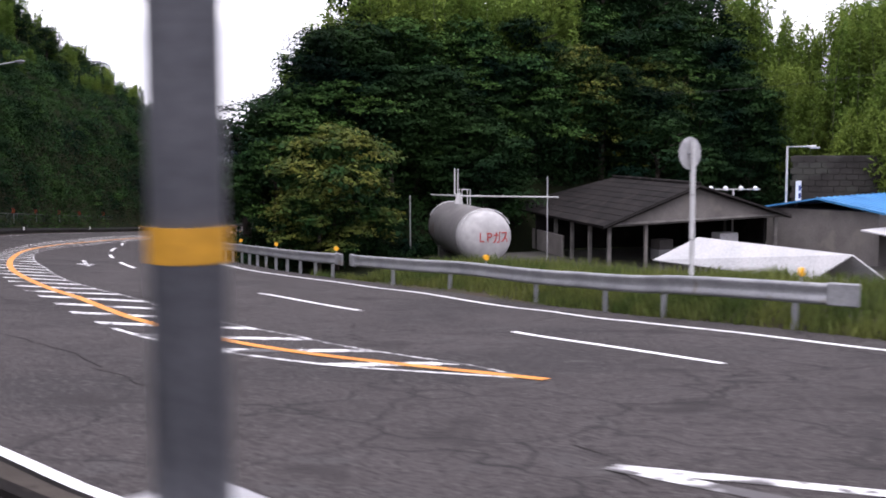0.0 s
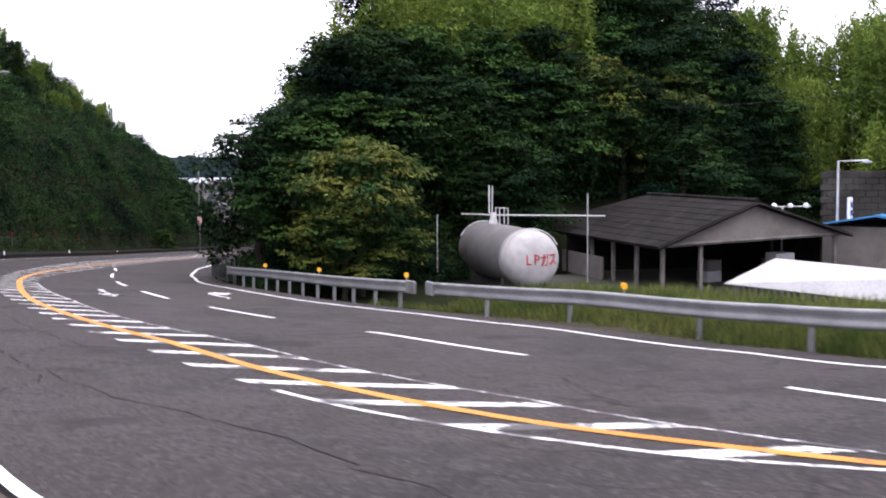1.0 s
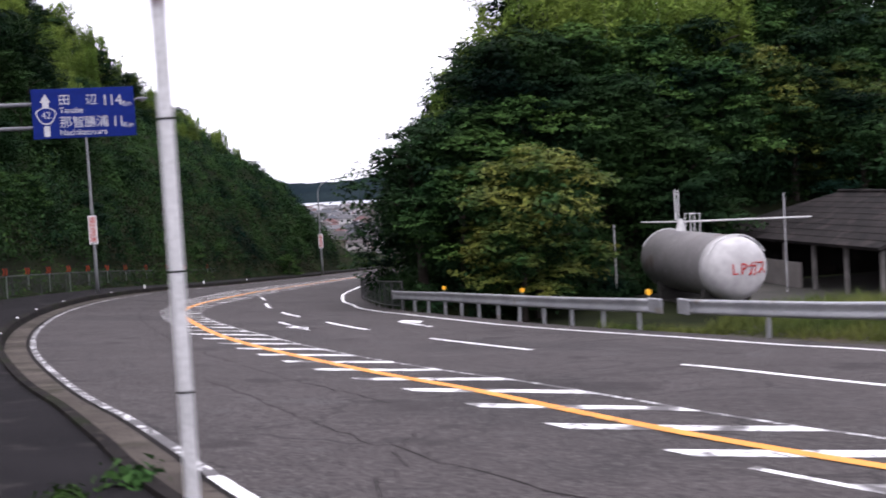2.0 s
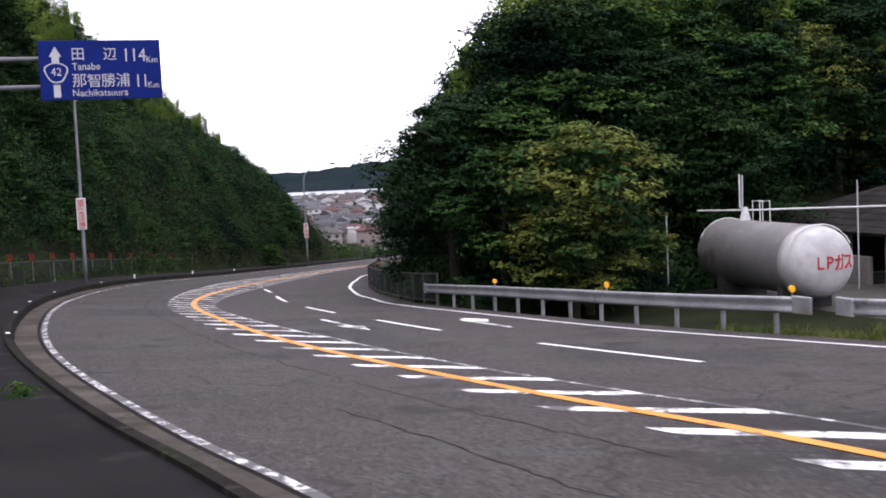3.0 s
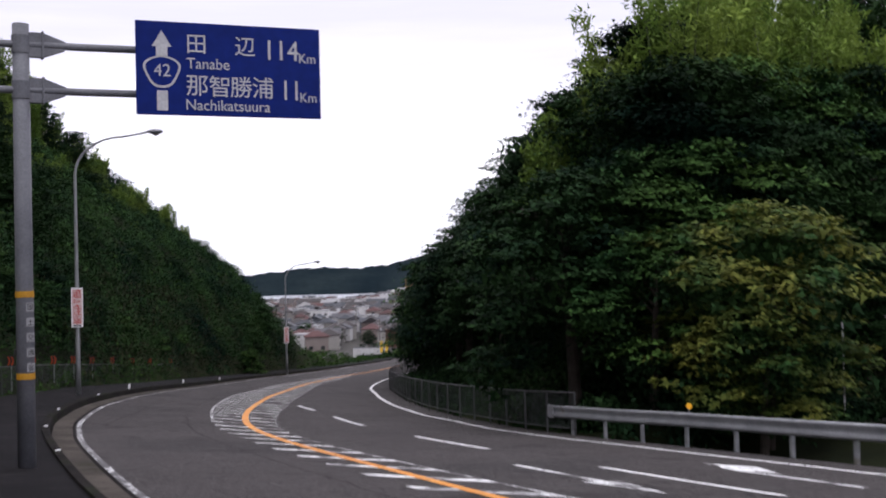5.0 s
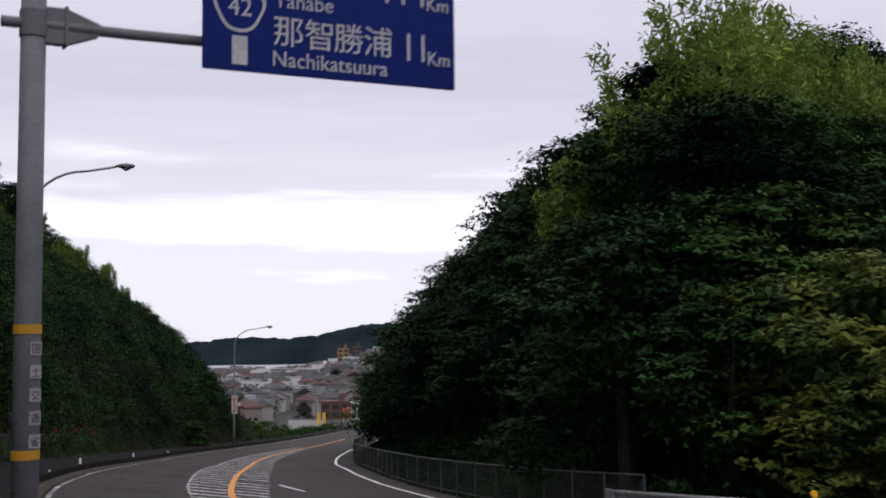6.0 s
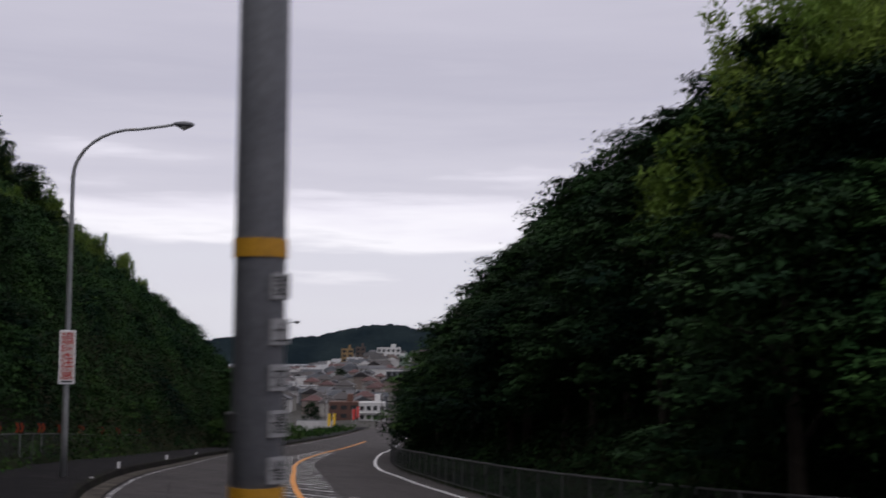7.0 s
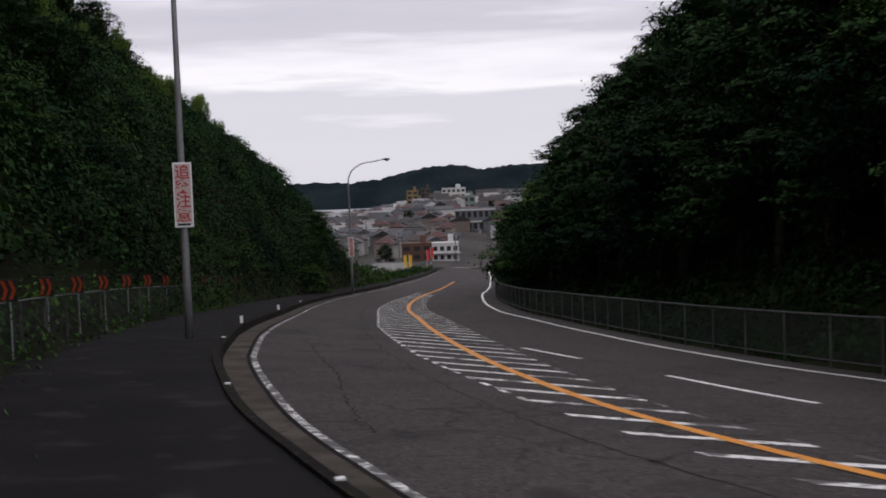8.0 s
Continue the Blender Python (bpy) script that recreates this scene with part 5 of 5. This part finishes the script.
def block_wall():
    ob = tagged(thing("retaining_wall", 55.6, 32.0, -4.2, -30), "dark stained block retaining wall below the bamboo", "wall", kind="structure")
    part("core", box((0, 0.1, 2.9), (5.6, 0.4, 5.8), 0), M["concrete"], ob)
    me = part("block", box((0, 0, 0), (0.74, 0.08, 0.36), 0, 0.02), M["concrete"], ob)
    for r in range(15):
        for k in range(7):
            q = me if r == k == 0 else linked("block", me.data, None, ob)
            q.location = (-2.6 + 0.76 * k + (0.38 if r % 2 else 0), -0.13, 0.25 + 0.38 * r)


block_wall()
cable = part("power_cable", tube([(66 - 24 * k / 10, 24 + 16 * k / 10, 8.6 - 3.2 * k / 10 - 0.8 * math.sin(math.pi * k / 10)) for k in range(11)], 0.012, 5), M["black"])
tagged(cable, "thin dark overhead cable crossing before the trees", "cable")

# ---- the town in the valley ----
ROOFS = [mat("town_roof", c, tuple(v * 1.3 for v in c), 0.5, 0.7, 0.0, 6, rand=0.2) for c in ((0.035, 0.038, 0.045), (0.06, 0.06, 0.066), (0.060, 0.026, 0.025), (0.024, 0.022, 0.023), (0.20, 0.20, 0.205), (0.038, 0.033, 0.033))]
WALLS = [mat("town_wall", c, tuple(v * 1.15 for v in c), 0.5, 0.85, 0.0, 5, rand=0.15) for c in ((0.25, 0.24, 0.225), (0.46, 0.455, 0.45), (0.15, 0.125, 0.11), (0.12, 0.127, 0.14), (0.22, 0.185, 0.17), (0.10, 0.052, 0.04))]


def house(w, d, h, roof, wall, hipped, flat_top, label):
    ob = thing("house", 0, 0, 0)
    part("wall", box((0, 0, h / 2 - 1), (w, d, h + 2)), WALLS[wall], ob)
    e, top = 0.5, h + 0.28 * d
    a = [(-w / 2 - e, -d / 2 - e, h), (w / 2 + e, -d / 2 - e, h), (w / 2 + e, d / 2 + e, h), (-w / 2 - e, d / 2 + e, h)]
    if flat_top:
        part("roof", box((0, 0, h + 0.2), (w + 0.3, d + 0.3, 0.5), 0, 0.05), ROOFS[roof], ob)
    else:
        k = d / 2 if hipped else 0
        r = [(-w / 2 - e + k, 0, top), (w / 2 + e - k, 0, top)]
        raw("roof", a + r + [(x, y, z - 0.15) for x, y, z in a], [(0, 1, 5, 4), (2, 3, 4, 5), (1, 2, 5), (3, 0, 4), (6, 7, 1, 0), (7, 8, 2, 1), (8, 9, 3, 2), (9, 6, 0, 3), (9, 8, 7, 6)], ROOFS[roof], ob)
    floors = max(1, int(h / 2.8))
    for fl in range(floors):
        for q in range(max(2, int(w / 3))):
            x = -w / 2 + w * (q + 0.5) / max(2, int(w / 3))
            part("window", box((x, -d / 2 - 0.03, 1.5 + fl * 2.8), (1.3, 0.1, 1.1)), M["glass"], ob)
    for sgn in (1,):
        part("window", box((sgn * (w / 2 + 0.03), 0, h - 1.3), (0.1, 1.5, 1.0)), M["glass"], ob)
    if floors > 1 and not flat_top:
        part("porch_roof", box((0, -d / 2 - 0.5, 2.75), (w * 0.9, 1.2, 0.12), 0, 0.03), ROOFS[roof], ob)
    return tagged(ob, label, "house", "houses in the valley town")


HOUSES = [
    house(9, 7, 5.6, 0, 0, True, False, "two-storey house with a dark grey tiled hip roof"),
    house(10, 7, 5.6, 1, 1, False, False, "white two-storey house with a grey gable roof"),
    house(8, 7, 5.4, 2, 4, True, False, "house with a red-brown hip roof and beige walls"),
    house(12, 8, 5.8, 3, 2, False, False, "brown-walled house with a nearly black gable roof"),
    house(13, 10, 6.4, 4, 1, False, True, "pale flat-roofed building in the town"),
    house(9, 8, 5.6, 5, 0, True, False, "house with a brown hip roof and cream walls"),
    house(16, 9, 4.2, 4, 3, False, False, "long low hall with a pale metal roof"),
    house(8, 6, 5.4, 0, 3, False, False, "grey house with a grey gable roof"),
]
town = np.random.default_rng(21)
placed = []
first = set()
for k in range(4000):
    far = 292 + 340 * town.uniform() ** 1.25
    az = radians(town.uniform(14.5, 30.5))
    x, y = -1 + far * math.sin(az), 22 + far * math.cos(az)
    i, lat = station(x, y)
    if far < 322 and 21.5 < math.degrees(az) < 27.6:
        continue
    if (abs(lat) < (11 if far < 330 else 7) and i < NST - 3) or any((x - a) ** 2 + (y - b) ** 2 < (3.4 + 0.010 * far) ** 2 for a, b in placed):
        continue
    placed.append((x, y))
    h = HOUSES[len(first)] if len(first) < len(HOUSES) else HOUSES[int(town.choice(8, p=[0.2, 0.13, 0.17, 0.14, 0.05, 0.15, 0.04, 0.12]))]
    m = pose(x, y, ground_height(x, y), 0, 0, float(town.choice([-28, 62, -20, 70, 152, -118]) + town.uniform(-6, 6)))
    if h.name not in first:
        first.add(h.name)
        h.matrix_basis = m
    else:
        h = copy_thing(h, m)
    s = town.uniform(0.6, 0.78)
    h.scale = (s, s, s)
    if len(placed) > 296:
        break


def far_roofs():
    """The small houses of the far quarter, too many to count: walls with gable roofs above them."""
    v, f, pick = [], [], []
    for k in range(620):
        far, az = 540 + 620 * town.uniform() ** 1.2, radians(town.uniform(14.0, 31.0))
        x, y = -1 + far * math.sin(az), 22 + far * math.cos(az)
        w, d, h, a = town.uniform(6, 13), town.uniform(5, 8), town.uniform(3.2, 6.2), radians(float(town.choice([-28, 62])) + town.uniform(-8, 8))
        z = ground_height(x, y)
        def at(p, q, r):
            return (x + p * math.cos(a) - q * math.sin(a), y + p * math.sin(a) + q * math.cos(a), z + r)
        b = len(v)
        v += [at(p * w / 2, q * d / 2, r) for r in (-1, h) for p, q in ((-1, -1), (1, -1), (1, 1), (-1, 1))]
        v += [at(p * (w / 2 + 0.4), q * (d / 2 + 0.4), h - 0.1) for p, q in ((-1, -1), (1, -1), (1, 1), (-1, 1))] + [at(-w / 2 - 0.4, 0, h + 0.25 * d), at(w / 2 + 0.4, 0, h + 0.25 * d)]
        f += [(b, b + 1, b + 5, b + 4), (b + 1, b + 2, b + 6, b + 5), (b + 2, b + 3, b + 7, b + 6), (b + 3, b, b + 4, b + 7)]
        f += [(b + 8, b + 9, b + 13, b + 12), (b + 10, b + 11, b + 12, b + 13), (b + 9, b + 10, b + 13), (b + 11, b + 8, b + 12), (b + 11, b + 10, b + 9, b + 8)]
        wall, roof = int(town.choice([0, 1, 1, 2, 3, 4])), 6 + int(town.choice([0, 1, 2, 3, 3, 4, 5]))
        pick += [wall] * 4 + [roof] * 2 + [wall] * 2 + [roof]
    me = bpy.data.meshes.new("far_houses")
    me.from_pydata(v, [], f)
    for m in WALLS + ROOFS:
        me.materials.append(m)
    me.polygons.foreach_set("material_index", pick)
    tagged(new("far_houses", me), "dense far quarter of small houses with grey roofs", "houses", kind="stuff")


far_roofs()


def block_building(name, x, y, w, d, h, rz, wall, floors, cols, label, z=None):
    ob = thing(name, x, y, ground_height(x, y) if z is None else z, rz)
    part("wall", box((0, 0, h / 2), (w, d, h), 0, 0.05), wall, ob)
    part("parapet", box((0, 0, h + 0.25), (w * 1.01, d * 1.01, 0.5), 0, 0.05), wall, ob)
    part("stair_head", box((w * 0.2, 0, h + 1.4), (w * 0.2, d * 0.4, 2.2), 0, 0.05), wall, ob)
    for f in range(floors):
        for c in range(cols):
            part("window", box((-w / 2 + w * (c + 0.5) / cols, -d / 2 - 0.03, h * (f + 0.55) / floors), (w / cols * 0.6, 0.12, h / floors * 0.5)), M["glass"], ob)
    return tagged(ob, label, "building")


for k in range(34):
    far, az = town.uniform(290, 900), town.uniform(13, 31)
    x, y = -1 + far * math.sin(radians(az)), 22 + far * math.cos(radians(az))
    if abs(station(x, y)[1]) > 8 or far > 460:
        plant("dark", x, y, town.uniform(0.55, 0.95))

tan = mat("tan_render", (0.19, 0.125, 0.06), (0.23, 0.155, 0.075), 0.3, 0.85, 0.0, 3)
pale_wall = mat("pale_render", (0.48, 0.48, 0.47), (0.55, 0.55, 0.54), 0.3, 0.8, 0.0, 3)
green_wall = mat("green_grey_render", (0.16, 0.21, 0.18), (0.20, 0.25, 0.22), 0.3, 0.8, 0.0, 3)
brown_wall = mat("dark_brown_render", (0.06, 0.045, 0.04), (0.08, 0.06, 0.05), 0.3, 0.8, 0.0, 3)


def seen_at(az, far):
    return -1.4 + far * math.sin(radians(az)), 21.8 + far * math.cos(radians(az))


for az, far, w, d, h, wl_, fl, cl, lab in ((24.96, 640, 6.5, 9, 12, tan, 5, 2, "tan multi-storey block above the roofs"), (25.62, 645, 5.5, 9, 11.5, brown_wall, 5, 2, "dark brown multi-storey block beside the tan one"),
                                           (27.0, 690, 14, 10, 9, pale_wall, 3, 5, "white multi-storey block on the far rise"), (28.0, 690, 8, 10, 9, pale_wall, 3, 3, "pale multi-storey block beside the white one"),
                                           (27.75, 660, 7, 7, 12, green_wall, 3, 2, "grey-green tower block above the town roofs"), (23.9, 600, 9, 8, 6, pale_wall, 2, 4, "white two-storey block among grey roofs")):
    x, y = seen_at(az, far)
    block_building("apartment_block", x, y, w, d, h, -az, wl_, fl, cl, lab)

hall = block_building("grey_hall", 201.5, 403, 15, 8, 8.5, -28, WALLS[3], 2, 7, "long grey hall closing the view above the road")
for zz in (3.9, 8.3):
    part("band", box((0, -4.15, zz), (15.2, 0.3, 0.5), 0, 0.03), pale_wall, hall, "pale concrete band")

# the corner by the crossing: shop, banners, wall and white van-sized stand
shop = block_building("corner_shop", *seen_at(26.5, 305), 7.0, 7, 4.6, -27, WALLS[1], 2, 4, "cream two-storey corner shop by the crossing")
part("awning", box((0, -3.9, 2.4), (8, 1.0, 0.2), 0, 0.05), pale_wall, shop)
brick = block_building("brick_house", *seen_at(25.1, 308), 8, 7, 4.4, -27, WALLS[5], 2, 3, "red-brown house behind the banners")


def banner_flag(x, y, z, h, material, label):
    ob = thing("banner", x, y, z)
    part("pole", tube([(0, 0, 0), (0, 0, h)], 0.04, 6), M["pale"], ob)
    bm = bmesh.new()
    n = 6
    row = [[bm.verts.new((0.04 + 0.7 * c, 0.06 * math.sin(3 * r / n + c), h * (0.35 + 0.62 * r / n))) for c in (0, 0.5, 1)] for r in range(n + 1)]
    for r in range(n):
        for c in range(2):
            bm.faces.new((row[r][c], row[r][c + 1], row[r + 1][c + 1], row[r + 1][c]))
    fl = part("cloth", bm, material, ob)
    fl.modifiers.new("thickness", "SOLIDIFY").thickness = 0.01
    tagged(ob, label, "banner", "banners at the crossing")


yel = mat("yellow_cloth", (0.65, 0.40, 0.03), (0.72, 0.46, 0.05), 2.0, 0.8)
for k, (x, y, m, lab) in enumerate(((*seen_at(24.4, 238), yel, "yellow cloth banner on a pole"), (*seen_at(24.65, 242), yel, "yellow cloth banner on a pole"), (*seen_at(25.55, 280), M["red"], "red cloth banner on a pole"), (*seen_at(25.75, 284), M["red"], "red cloth banner on a pole"))):
    banner_flag(x, y, ground_height(x, y), 4.2, m, lab)
wx, wy = seen_at(23.7, 262)
low = thing("white_wall", wx, wy, ground_height(wx, wy), -28)
part("wall", box((0, 0, 1.2), (8, 0.3, 2.4), 0, 0.04), WALLS[1], low)
part("coping", box((0, 0, 2.55), (8.1, 0.42, 0.12), 0, 0.03), WALLS[3], low)
tagged(low, "long white garden wall by the crossing", "wall")

crossing = tagged(new("crossing"), "white zebra crossing at the foot of the hill", "road marking", kind="structure")
for k in range(9):
    lat = -4.2 + k * 1.0
    strip("stripe", 664, 671, lat, lat + 0.5, M["clean"], crossing, 0.02, step=2)
strip("stop_line", 655, 656, 0.3, 4.2, M["clean"], crossing, 0.02)


def utility_pole(x, y, h):
    z = ground_height(x, y)
    ob = thing("utility_pole", x, y, z)
    part("pole", tube([(0, 0, -0.3), (0, 0, h)], [0.17, 0.11], 10), M["plaster"], ob)
    for q in (0.9, 0.82):
        part("cross_arm", box((0, 0, h * q), (1.6, 0.1, 0.1), 30, 0.01), M["alum"], ob)
    part("transformer", tube([(0.3, 0, h * 0.68), (0.3, 0, h * 0.76)], 0.2, 10), M["alum"], ob)
    tagged(ob, "concrete utility pole among the houses", "utility pole", "utility poles in the town")


for az, far in ((20.5, 300), (24.2, 270), (27.0, 290), (25.6, 330), (22.6, 360), (28.2, 330), (18.6, 330)):
    utility_pole(*seen_at(az, far), 9.5)
